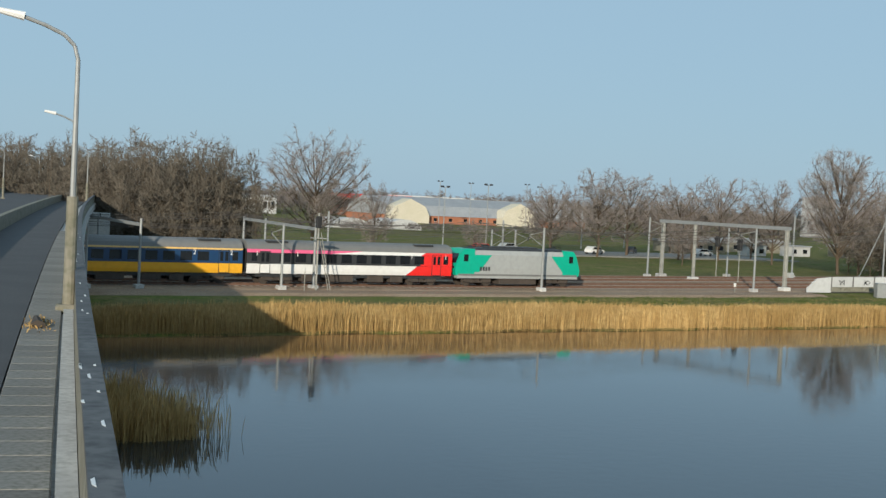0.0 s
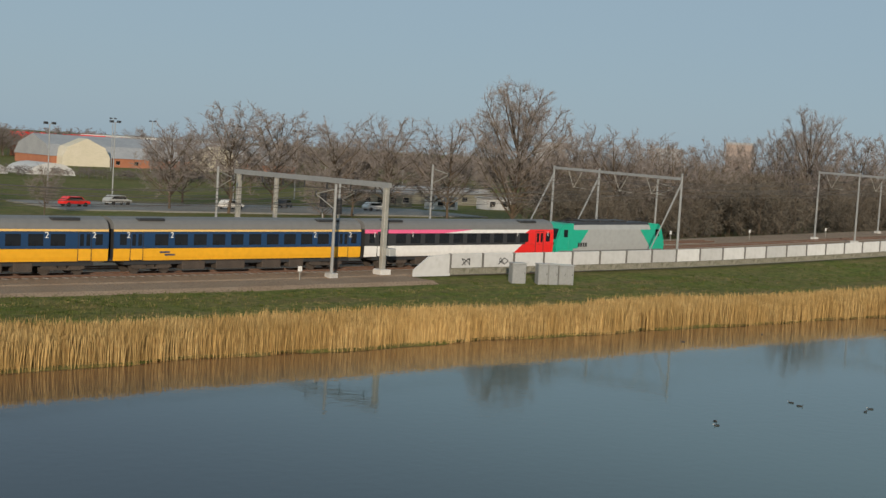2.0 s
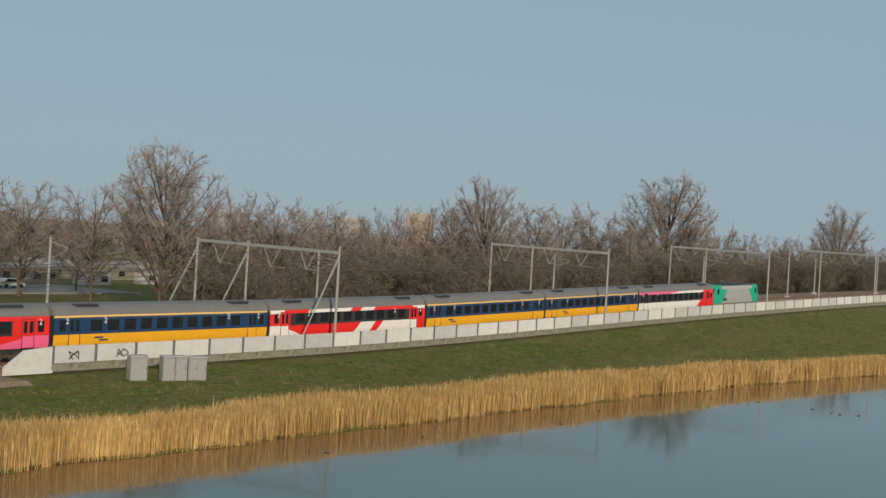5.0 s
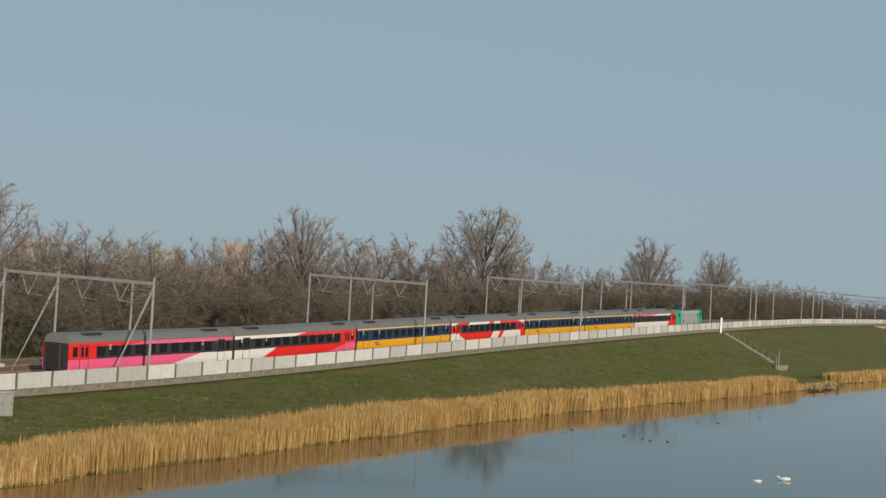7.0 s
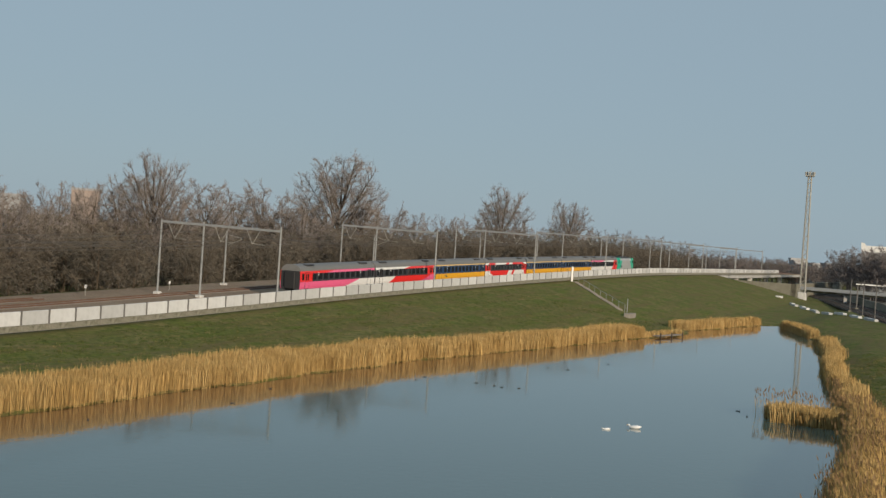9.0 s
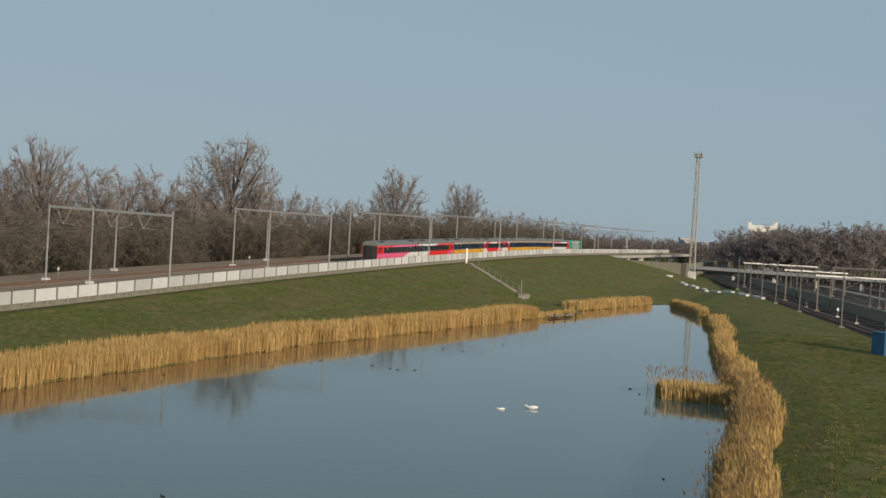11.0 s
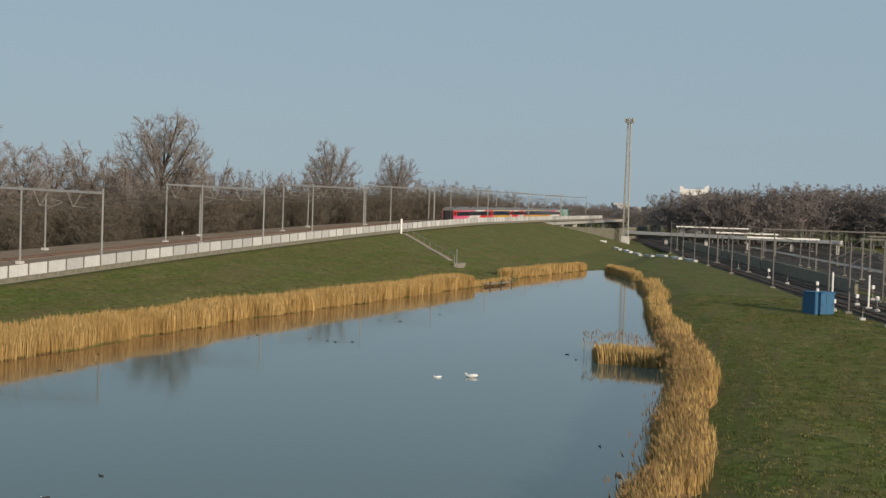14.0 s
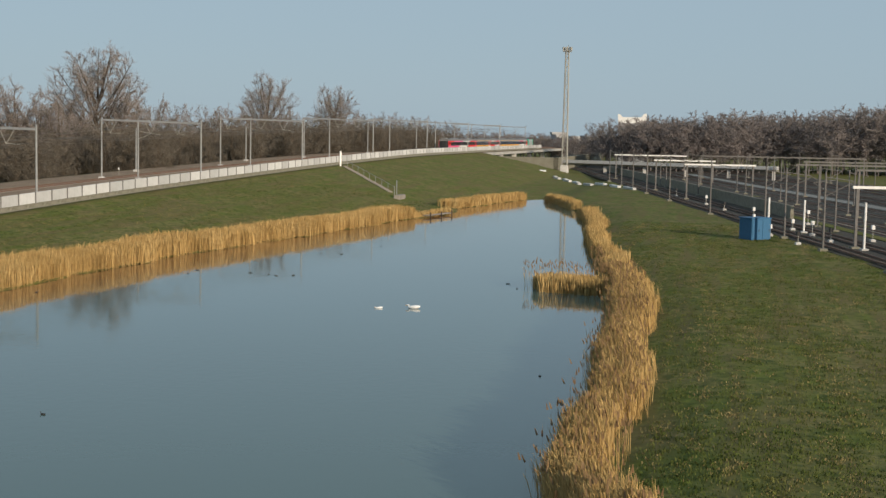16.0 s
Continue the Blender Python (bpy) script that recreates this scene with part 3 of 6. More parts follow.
def build_loco():
    hl = LOCO / 2 - 0.25
    c = thing("electric_locomotive", Matrix(), "green and grey electric locomotive at the head of the train", "locomotive")
    sec = [(-1.42, 1.15), (-1.45, 1.9), (-1.42, 3.3), (-1.2, 3.75), (1.2, 3.75), (1.42, 3.3), (1.45, 1.9), (1.42, 1.15)]
    part("body", Shape().prism(sec, -hl + 2.3, hl - 2.3), SILVER, c, "light grey side panels")
    for sgn in (-1, 1):
        cab = Shape()
        # cab: nose slants back towards the roof
        prof = [(hl - 2.3, 1.15), (hl - 0.12, 1.15), (hl, 1.7), (hl - 0.12, 2.25), (hl - 0.62, 3.45), (hl - 1.0, 3.85), (hl - 2.3, 3.9)]
        for a, b in ((1.43, 1.43),):
            v = [(sgn * x, -a * (0.96 if x > hl - 0.3 else 1), z) for x, z in prof] + [(sgn * x, b * (0.96 if x > hl - 0.3 else 1), z) for x, z in prof]
            k = len(prof)
            cab.add(v, [(i, (i + 1) % k, k + (i + 1) % k, k + i) for i in range(k)] + [tuple(range(k - 1, -1, -1)), tuple(range(k, 2 * k))])
        cb = part("cab", cab, GREEN, c, "green cab")
        ws = Shape()
        ws.add([(sgn * (hl - 0.15), y, 2.4) for y in (-1.15, 1.15)] + [(sgn * (hl - 0.58), y, 3.38) for y in (1.1, -1.1)] +
               [(sgn * (hl - 0.2), y, 2.4) for y in (-1.15, 1.15)] + [(sgn * (hl - 0.64), y, 3.38) for y in (1.1, -1.1)],
               [(0, 1, 2, 3), (7, 6, 5, 4), (0, 4, 5, 1), (1, 5, 6, 2), (2, 6, 7, 3), (3, 7, 4, 0)])
        part("windscreen", ws, GLASS, cb)
        for y in (-1, 1):
            part("cab_window", Shape().soft_box(-0.27, 0.27, -0.015, 0.015, -0.36, 0.36, 0.012), GLASS, cb, m=pose(sgn * (hl - 1.25), y * 1.44, 2.95))
            part("cab_door", Shape().soft_box(-0.34, 0.34, -0.012, 0.012, -1.1, 1.0, 0.01), GREEN, cb, m=pose(sgn * (hl - 2.0), y * 1.44, 2.4))
            # green wedge that runs down into the grey side
            w = Shape().plate([(sgn * (hl - 2.28), 1.5), (sgn * (hl - 3.9 if sgn > 0 else hl - 2.9), 3.28), (sgn * (hl - 2.28), 3.28)] if sgn > 0 else
                              [(sgn * (hl - 2.28), 1.5), (sgn * (hl - 2.9), 1.5), (sgn * (hl - 4.4), 3.28), (sgn * (hl - 2.28), 3.28)], y * 1.435, y * 1.46)
            part("green_wedge", w, GREEN, c)
            part("headlight", Shape().tube((sgn * (hl - 0.05), y * 0.95, 1.95), (sgn * (hl + 0.02), y * 0.95, 1.95), 0.16, 0.14, 10), GLASS, cb)
            part("buffer", Shape().tube((sgn * (hl - 0.1), y * 0.87, 1.06), (sgn * (hl + 0.5), y * 0.87, 1.06), 0.15, 0.2, 10), DARK, c)
    part("roof", Shape().prism([(-1.2, 3.74), (-0.95, 3.98), (0.95, 3.98), (1.2, 3.74)], -hl + 2.2, hl - 2.2), DARK, c, "dark grey roof")
    for x in (-5.2, 5.2):
        pan = Shape()
        pan.beam((x - 0.8, -0.5, 4.08), (x + 0.8, -0.5, 4.08), 0.06, 0.06).beam((x - 0.8, 0.5, 4.08), (x + 0.8, 0.5, 4.08), 0.06, 0.06)
        pan.tube((x - 0.7, 0, 4.1), (x + 0.6, 0, 4.25), 0.04).tube((x + 0.6, -0.8, 4.28), (x + 0.6, 0.8, 4.28), 0.03)
        part("pantograph", pan, BLACK, c)
    for x in (-2.6, -0.4, 1.8):
        part("roof_box", Shape().soft_box(-0.9, 0.9, -0.8, 0.8, 3.97, 4.16, 0.05), DARK, c, m=pose(x, 0, 0))
    part("chassis", Shape().box(-hl + 0.3, hl - 0.3, -1.4, 1.4, 0.85, 1.14), SILVER, c)
    part("transformer", Shape().soft_box(-2.4, 2.4, -1.25, 1.25, 0.25, 0.85, 0.08), UNDER, c)
    for y in (-1, 1):
        part("sill_stripe", Shape().box(-hl + 0.4, hl - 0.4, y * 1.44 - 0.01, y * 1.44 + 0.03, 1.12, 1.3), ROOF_GREY, c)
        for k in range(4):
            part("number_bar", Shape().box(-0.12, 0.12, -0.01, 0.01, -0.2, 0.2), DARK, c, m=pose(-hl + 3.1 + k * 0.34, y * 1.465, 1.85))
    for x in (-hl + 3.0, hl - 3.0):
        build_bogie(c, x, 0.6, 2.5)
    return c


loco = build_loco()
first = first_class()
yellow = blue_yellow()
logo_marks(yellow)
COACHES = [first, yellow, copy_thing(yellow, Matrix()), red_white(), copy_thing(yellow, Matrix()), white_red_pink(), pink_last()]


def on_rails(s, n=0.0, base=16.0):
    z0, z1 = rail_z(s - base / 2), rail_z(s + base / 2)
    p = spot(s, n, (z0 + z1) / 2)
    return Matrix.Translation(p) @ pose(0, 0, 0, 0, 0, TURN) @ pose(0, 0, 0, 0, -math.degrees(math.atan2(z1 - z0, base)), 0)


def head_s(t):
    """Where the first coach's front end is along the track."""
    return NOSE + SPEED * (t - 2.5)

# ---- noise wall along the ramp ----
WALL_N = -5.6
wall = thing("parapet_wall", TRACK, "low pale concrete panel wall along the railway ramp", "wall")
wall["kind"] = "structure"
PANEL_LEN = 3.75
panel = Shape().soft_box(0.12, PANEL_LEN - 0.12, -0.09, 0.09, 0.02, 1.22, 0.03).mesh("panel")
panel.materials.append(WHITE_PANEL)
plinth = Shape().soft_box(0.01, PANEL_LEN - 0.01, -0.13, 0.13, -0.55, 0, 0.02).mesh("plinth")
plinth.materials.append(DARK_CONCRETE)
post_mesh = Shape().soft_box(-0.11, 0.11, -0.11, 0.12, -0.4, 1.24, 0.02).mesh("wall_post")
post_mesh.materials.append(YARD_STEEL)
s = 61.0
while s < 560:
    z, z2 = rail_z(s) + 0.42, rail_z(s + PANEL_LEN) + 0.42
    tilt = -math.degrees(math.atan2(z2 - z, PANEL_LEN))
    m = pose(s, WALL_N, z, 0, tilt, 0)
    part("panel", panel, WHITE_PANEL, wall, m=m)
    part("plinth", plinth, DARK_CONCRETE, wall, m=m)
    part("wall_post", post_mesh, CONCRETE, wall, m=pose(s, WALL_N, z))
    s += PANEL_LEN
zz = rail_z(57.5)
part("end_panel", Shape().plate([(57.0, zz - 0.2), (61.0, zz - 0.2), (61.0, zz + 1.64), (58.6, zz + 1.45), (57.0, zz + 0.35)], WALL_N - 0.09, WALL_N + 0.09), WHITE_PANEL, wall, "slanted first panel")
# sprayed scribbles on the first panels
for k, s0 in enumerate((62.9, 67.2)):
    g = Shape()
    zb = rail_z(s0) + 0.95
    pts = [(s0 + 0.75 * math.cos(a * 1.3 + k) * (0.4 + 0.6 * ((a * 7) % 5) / 5), zb + 0.33 * math.sin(a * 2.1 + k)) for a in range(9)]
    for (xa, za), (xb, zb2) in zip(pts, pts[1:]):
        g.beam((xa, WALL_N - 0.10, za), (xb, WALL_N - 0.10, zb2), 0.012, 0.07)
    part("spray_lines", g, BLACK, wall)

# ---- flyover end: deck, abutment, piers ----
fly = thing("railway_flyover", TRACK, "concrete railway flyover deck on piers above the yard", "bridge")
fly["kind"] = "structure"
part("deck", Shape().box(424, 640, -5.4, 9.5, 5.9, 6.85), CONCRETE, fly)
part("abutment", Shape().box(421, 425, -5.2, 9.3, 0.8, 6.0), CONCRETE, fly)
for s0 in (436, 448, 470, 500, 540, 580):
    for y in (-4.0, 2, 8):
        part("pier", Shape().soft_box(-0.6, 0.6, -0.8, 0.8, 0.5, 6.0, 0.2), CONCRETE, fly, m=pose(s0, y, 0))

for y in (-5.0, -3.4, -1.8, -0.2, 1.4):
    part("column", Shape().soft_box(-0.35, 0.35, -0.4, 0.4, 0.5, 5.9, 0.1), WHITE_PANEL, fly, m=pose(430, y, 0))

# ---- overhead line masts ----
def mast_shape(h, r=0.14):
    return Shape().tube((0, 0, -0.6), (0, 0, h), r, r * 0.8, 8)


def build_portal(s, ns, height, label, girder=0.28, braces=False, arms=True):
    rz = rail_z(s)
    o = Matrix.Translation(spot(s, 0, rz)) @ pose(0, 0, 0, 0, 0, TURN)
    pt = thing("catenary_portal", o, label, "catenary portal", "overhead line portals")
    for n0 in ns:
        part("post", mast_shape(height), GALV, pt, m=pose(0, n0, 0))
        part("footing", Shape().soft_box(-0.4, 0.4, -0.4, 0.4, -0.8, 0.12, 0.05), CONCRETE, pt, m=pose(0, n0, 0))
        part("insulator", Shape().tube((0, 0, 0), (0, 0, 0.3), 0.07, 0.05), DARK, pt, m=pose(0, n0 - 0.5, height - 0.25))
    a, b = min(ns), max(ns)
    part("cross_beam", Shape().beam((0, a, height - 0.55), (0, b, height - 0.25), 0.16, girder), GALV, pt)
    if braces:
        for n0 in ns:
            part("stay", Shape().tube((0, n0, height - 0.8), (-5.0, n0, 0.1), 0.05).tube((0, n0, height - 1.1), (-5.0, n0, 0.1), 0.05), GALV, pt)
    if arms:
        for n0 in (0.0, 4.4, 11.0):
            if a < n0 < b:
                part("drop_arm", Shape().tube((0, n0 - 0.9, height - 0.5), (0, n0 + 0.2, height - 2.3), 0.04).tube((0, n0 + 1.1, height - 0.5), (0, n0 + 0.2, height - 2.3), 0.04)
                     .tube((0, n0 + 0.2, height - 2.2), (0.2, n0 - 1.4, height - 2.35), 0.03), GREY_STEEL, pt)
    return pt


def build_mast(s, n0, height, rz=None, arm=2.6, label="grey steel overhead line mast on a concrete footing", sgn=1):
    rz = rail_z(s) if rz is None else rz
    o = Matrix.Translation(spot(s, n0, rz)) @ pose(0, 0, 0, 0, 0, TURN)
    ms = thing("catenary_mast", o, label, "catenary mast", "overhead line masts")
    part("post", mast_shape(height), GALV, ms)
    part("footing", Shape().soft_box(-0.4, 0.4, -0.4, 0.4, -0.8, 0.15, 0.05), CONCRETE, ms)
    if arm:
        part("bracket", Shape().tube((0, 0, height - 0.4), (0, sgn * arm, height - 0.9), 0.045).tube((0, 0, height - 2.0), (0, sgn * arm, height - 0.95), 0.04), GREY_STEEL, ms)
        part("insulator", Shape().tube((0, sgn * arm, height - 1.2), (0, sgn * arm, height - 0.7), 0.07), DARK, ms)
    return ms


def build_frame_portal(s, a, b, height, label):
    """The heavy portal with a box girder and twin legs."""
    rz = rail_z(s)
    o = Matrix.Translation(spot(s, 0, rz)) @ pose(0, 0, 0, 0, 0, TURN)
    pt = thing("catenary_portal", o, label, "catenary portal", "overhead line portals")
    for n0, w in ((a, 0.42), (b, 0.42), (a + (b - a) * 0.72, 0.34)):
        part("post", Shape().soft_box(-w / 2, w / 2, -w / 2, w / 2, -0.5, height - 0.1, 0.04), GREY_STEEL, pt, m=pose(0, n0, 0))
        part("footing", Shape().soft_box(-0.55, 0.55, -0.55, 0.55, -0.9, 0.25, 0.05), CONCRETE, pt, m=pose(0, n0, 0))
    part("girder", Shape().box(-0.22, 0.22, a - 0.4, b + 0.6, height - 0.12, height + 0.3), GALV, pt)
    for k in range(7):
        y = a + 1.5 + k * (b - a - 2) / 6
        part("insulator", Shape().tube((0, y, height - 0.7), (0, y, height - 0.1), 0.09, 0.06), DARK, pt)
    part("switch_box", Shape().soft_box(-0.35, 0.35, -0.3, 0.3, 1.4, 2.0, 0.04), SILVER, pt, m=pose(0.5, a - 0.35, 0))
    return pt


LIGHT = "galvanised three post portal carrying the overhead line"
for i, (s0, ns) in enumerate(((93.6, (-3.6, 7.6, 14.3)), (143.8, (-3.6, 7.1, 13.2)), (193.9, (-3.6, 6.6, 12.6)), (244.0, (-3.6, 6.6, 12.6)), (296.0, (-3.6, 6.6, 12.6)), (352.0, (-3.6, 6.6, 12.6)), (410.0, (-3.6, 6.6, 12.6)), (470.0, (-3.6, 6.6, 12.6)), (530.0, (-3.6, 6.6, 12.6)))):
    build_portal(s0, ns, 9.1, LIGHT + (" with steel stays" if i == 0 else ""), braces=i == 0)
build_frame_portal(55.3, -3.6, 18.5, 7.1, "heavy grey box girder portal over four tracks")
for s0, n0, h in ((49.5, -4.4, 7.2), (19.5, -4.0, 6.4), (-10.4, -4.2, 5.8), (-28.8, -4.2, 5.6)):
    build_mast(s0, n0, h)
for s0, n0, h in ((53.0, 18.6, 7.6), (68.0, 19.5, 6.5), (79.0, 18.0, 8.6), (30.0, 19.0, 6.6), (24.5, 13.2, 5.6), (28.0, 13.4, 5.6), (6.0, 19.0, 6.8), (116.0, 18.0, 7.6), (166.0, 17.0, 7.4), (216.0, 17.0, 7.2), (270.0, 17.0, 7.2)):
    build_mast(s0, n0, h, sgn=-1)
build_portal(-24.0, (-4.0, 8.0, 17.5), 5.9, "light portal frame near the road bridge", arms=False)
build_portal(-6.5, (-3.0, 8.5, 14.0), 6.0, "low portal of galvanised posts over the tracks", arms=False)
# ladder stand beside the line
lad = thing("ladder_stand", Matrix.Translation(spot(-7.0, -4.6, rail_z(-7))) @ pose(0, 0, 0, 0, 0, TURN), "tall steel ladder stand with a small lamp head", "signal")
for y in (-0.25, 0.25):
    part("rail", Shape().beam((1.4, y, -0.3), (0.15, y, 5.2), 0.06, 0.06), GREY_STEEL, lad)
for k in range(9):
    t = (k + 1) / 10
    part("rung", Shape().beam((1.4 - 1.25 * t, -0.25, -0.3 + 5.5 * t), (1.4 - 1.25 * t, 0.25, -0.3 + 5.5 * t), 0.03, 0.03), GREY_STEEL, lad)
part("post", Shape().tube((0, 0, -0.4), (0, 0, 7.0), 0.09), GREY_STEEL, lad)
part("platform", Shape().box(-0.6, 0.7, -0.5, 0.5, 4.6, 4.68), GREY_STEEL, lad)
part("lamp_head", Shape().soft_box(-0.25, 0.25, -0.2, 0.2, 5.6, 6.7, 0.05), BLACK, lad)

# overhead wires
for n0 in (0.0, 4.4, 11.0):
    wr = thing("overhead_wire", TRACK, "thin dark overhead contact and catenary wires", "wire", "overhead wires")
    cw, mw, dr = Shape(), Shape(), Shape()
    pts = [-150, -60, -10, 20, 55.3, 93.6, 143.8, 193.9, 244, 296, 352, 410, 470, 530]
    for a, b in zip(pts, pts[1:]):
        ha, hb = (5.5 if a < 80 else 6.9), (5.5 if b < 80 else 6.9)
        cw.tube((a, n0, rail_z(a) + ha - 0.5), (b, n0, rail_z(b) + hb - 0.5), 0.03, None, 4)
        prev = None
        for k in range(9):
            t = k / 8
            p = (a + (b - a) * t, n0, (rail_z(a) + ha) * (1 - t) + (rail_z(b) + hb) * t + 0.9 - 0.9 * (1 - (2 * t - 1) ** 2))
            if prev:
                mw.tube(prev, p, 0.03, None, 4)
                dr.tube(p, (p[0], n0, (rail_z(a) + ha - 0.5) * (1 - t) + (rail_z(b) + hb - 0.5) * t), 0.01, None, 3)
            prev = p
    part("contact_wire", cw, WIRE, wr)["kind"] = "stuff"
    part("carrier_wire", mw, WIRE, wr)["kind"] = "stuff"
    part("dropper", dr, WIRE, wr)["kind"] = "stuff"

for n0, h in ((-3.2, 7.6), (7.4, 8.0), (13.0, 7.8), (17.5, 6.0)):
    fw = thing("feeder_wire", TRACK, "thin dark feeder wire strung between the masts", "wire", "overhead wires")
    sh = Shape()
    for a, b in zip(pts[2:], pts[3:]):
        ha, hb = (h - 1.6 if a < 80 else h), (h - 1.6 if b < 80 else h)
        prev = None
        for k in range(7):
            t = k / 6
            p = (a + (b - a) * t, n0, (rail_z(a) + ha) * (1 - t) + (rail_z(b) + hb) * t - 0.7 * (1 - (2 * t - 1) ** 2))
            if prev:
                sh.tube(prev, p, 0.03, None, 4)
            prev = p
    part("wire", sh, WIRE, fw)["kind"] = "stuff"

# small trackside signs and marker posts
for s0, n0, h in ((59.0, -4.6, 1.2), (46.0, -5.0, 1.0), (118.0, 17.0, 1.4), (133.0, 16.0, 1.3), (-8.5, -5.2, 2.2), (150.0, 15.5, 1.2), (205.0, 15.0, 1.2)):
    mk = thing("marker_post", Matrix.Translation(spot(s0, n0, rail_z(s0) - 0.3)) @ pose(0, 0, 0, 0, 0, TURN), "thin trackside post with a small pale plate", "marker post", "marker posts")
    part("post", Shape().tube((0, 0, -0.2), (0, 0, h), 0.04), GREY_STEEL, mk)
    part("plate", Shape().soft_box(-0.18, 0.18, -0.03, 0.03, h - 0.3, h + 0.1, 0.01), WHITE, mk)
# signal behind the train
for s0, n0 in ((66.0, 19.5), (60.0, 9.0)):
    sg = thing("rail_signal", Matrix.Translation(spot(s0, n0, rail_z(s0) - 0.3)) @ pose(0, 0, 0, 0, 0, TURN), "black railway signal head on a slim post", "signal", "rail signals")
    part("post", Shape().tube((0, 0, 0), (0, 0, 4.2), 0.07), GREY_STEEL, sg)
    part("head", Shape().soft_box(-0.2, 0.2, -0.35, 0.35, 4.2, 5.6, 0.06), BLACK, sg)
    part("lens_hood", Shape().tube((-0.2, 0, 5.2), (-0.45, 0, 5.2), 0.14), BLACK, sg)


# ---- cabinets on the bank ----
def build_cabinet(s, n0, w, d, h, doors=1):
    c = thing("relay_cabinet", Matrix.Translation(spot(s, n0, ground_z(s, n0) - 0.1)) @ pose(0, 0, 0, 0, 0, TURN - 22), "pale grey metal relay cabinet on the grass bank", "cabinet", "relay cabinets")
    part("body", Shape().soft_box(-w / 2, w / 2, -d / 2, d / 2, 0, h, 0.04), GALV, c)
    part("lid", Shape().soft_box(-w / 2 - 0.05, w / 2 + 0.05, -d / 2 - 0.05, d / 2 + 0.05, h + 0.003, h + 0.09, 0.03), SILVER, c)
    for k in range(doors):
        x = -w / 2 + (k + 0.5) * w / doors
        dr = part("door", Shape().soft_box(-w / doors / 2 + 0.05, w / doors / 2 - 0.05, -0.02, 0.02, 0.12, h - 0.08, 0.015), GALV, c, m=pose(x, -d / 2 - 0.015, 0))
        part("handle", Shape().box(-0.02, 0.02, -0.05, -0.02, h * 0.5, h * 0.5 + 0.18), DARK, dr, m=pose(w / doors / 2 - 0.15, 0, 0))
    return c


build_cabinet(65.4, -9.3, 1.25, 0.9, 1.75)
build_cabinet(67.2, -10.4, 0.9, 0.8, 1.75)
build_cabinet(68.1, -10.7, 0.9, 0.8, 1.75)
build_cabinet(69.4, -11.0, 1.4, 0.8, 1.7, 2)

# ---- stairs and post on the slope ----
st = thing("embankment_stairs", TRACK, "narrow concrete stairs with a handrail on the grass slope", "stairs")
n_st = 38
top, foot_p = Vector((262.0, -6.6)), Vector((232.0, -23.8))
for k in range(n_st):
    q = top.lerp(foot_p, k / n_st)
    part("step", Shape().box(-0.5, 0.5, -0.4, 0.4, -0.25, 0.0), SLEEPER, st, m=pose(q.x, q.y, ground_z(q.x, q.y) + 0.12, 0, 0, 30))
hr = Shape()
for k in range(8):
    q0, q1 = top.lerp(foot_p, k / 8), top.lerp(foot_p, (k + 1) / 8)
    hr.tube((q0.x, q0.y - 0.7, ground_z(q0.x, q0.y) + 1.05), (q1.x, q1.y - 0.7, ground_z(q1.x, q1.y) + 1.05), 0.035)
    hr.tube((q0.x, q0.y - 0.7, ground_z(q0.x, q0.y)), (q0.x, q0.y - 0.7, ground_z(q0.x, q0.y) + 1.05), 0.035)
part("handrail", hr, GALV, st)
pst = thing("gate_post", Matrix.Translation(spot(261.5, -6.0, rail_z(261))), "white post on the wall at the head of the stairs", "post")
part("post", Shape().soft_box(-0.19, 0.19, -0.19, 0.19, -0.5, 2.6, 0.04), WHITE, pst)
out = thing("culvert_outlet", Matrix.Translation(spot(227.5, -26.5, ground_z(227.5, -26.5))) @ pose(0, 0, 0, 0, 0, TURN), "small concrete culvert head at the water's edge", "culvert")
part("headwall", Shape().soft_box(-2.4, 2.4, -0.5, 0.5, -0.6, 0.7, 0.08), SLEEPER, out)
part("rail", Shape().tube((-2.2, 0, 0.6), (-2.2, 0, 3.2), 0.07).tube((-2.2, 0.4, 0.6), (-2.2, 0.4, 2.2), 0.05), GALV, out)
jet = thing("jetty", Matrix.Translation(spot(202.5, -38.6, 0.3)) @ pose(0, 0, 0, 0, 0, TURN - 12), "low dark timber jetty among the reeds", "jetty")
part("deck", Shape().box(-4.5, 4.5, -0.45, 0.45, 0.0, 0.12), SLEEPER, jet)
for x in (-4, 0, 4):
    part("pile", Shape().tube((x, -0.6, -1), (x, -0.6, 0.5), 0.1), UNDER, jet)


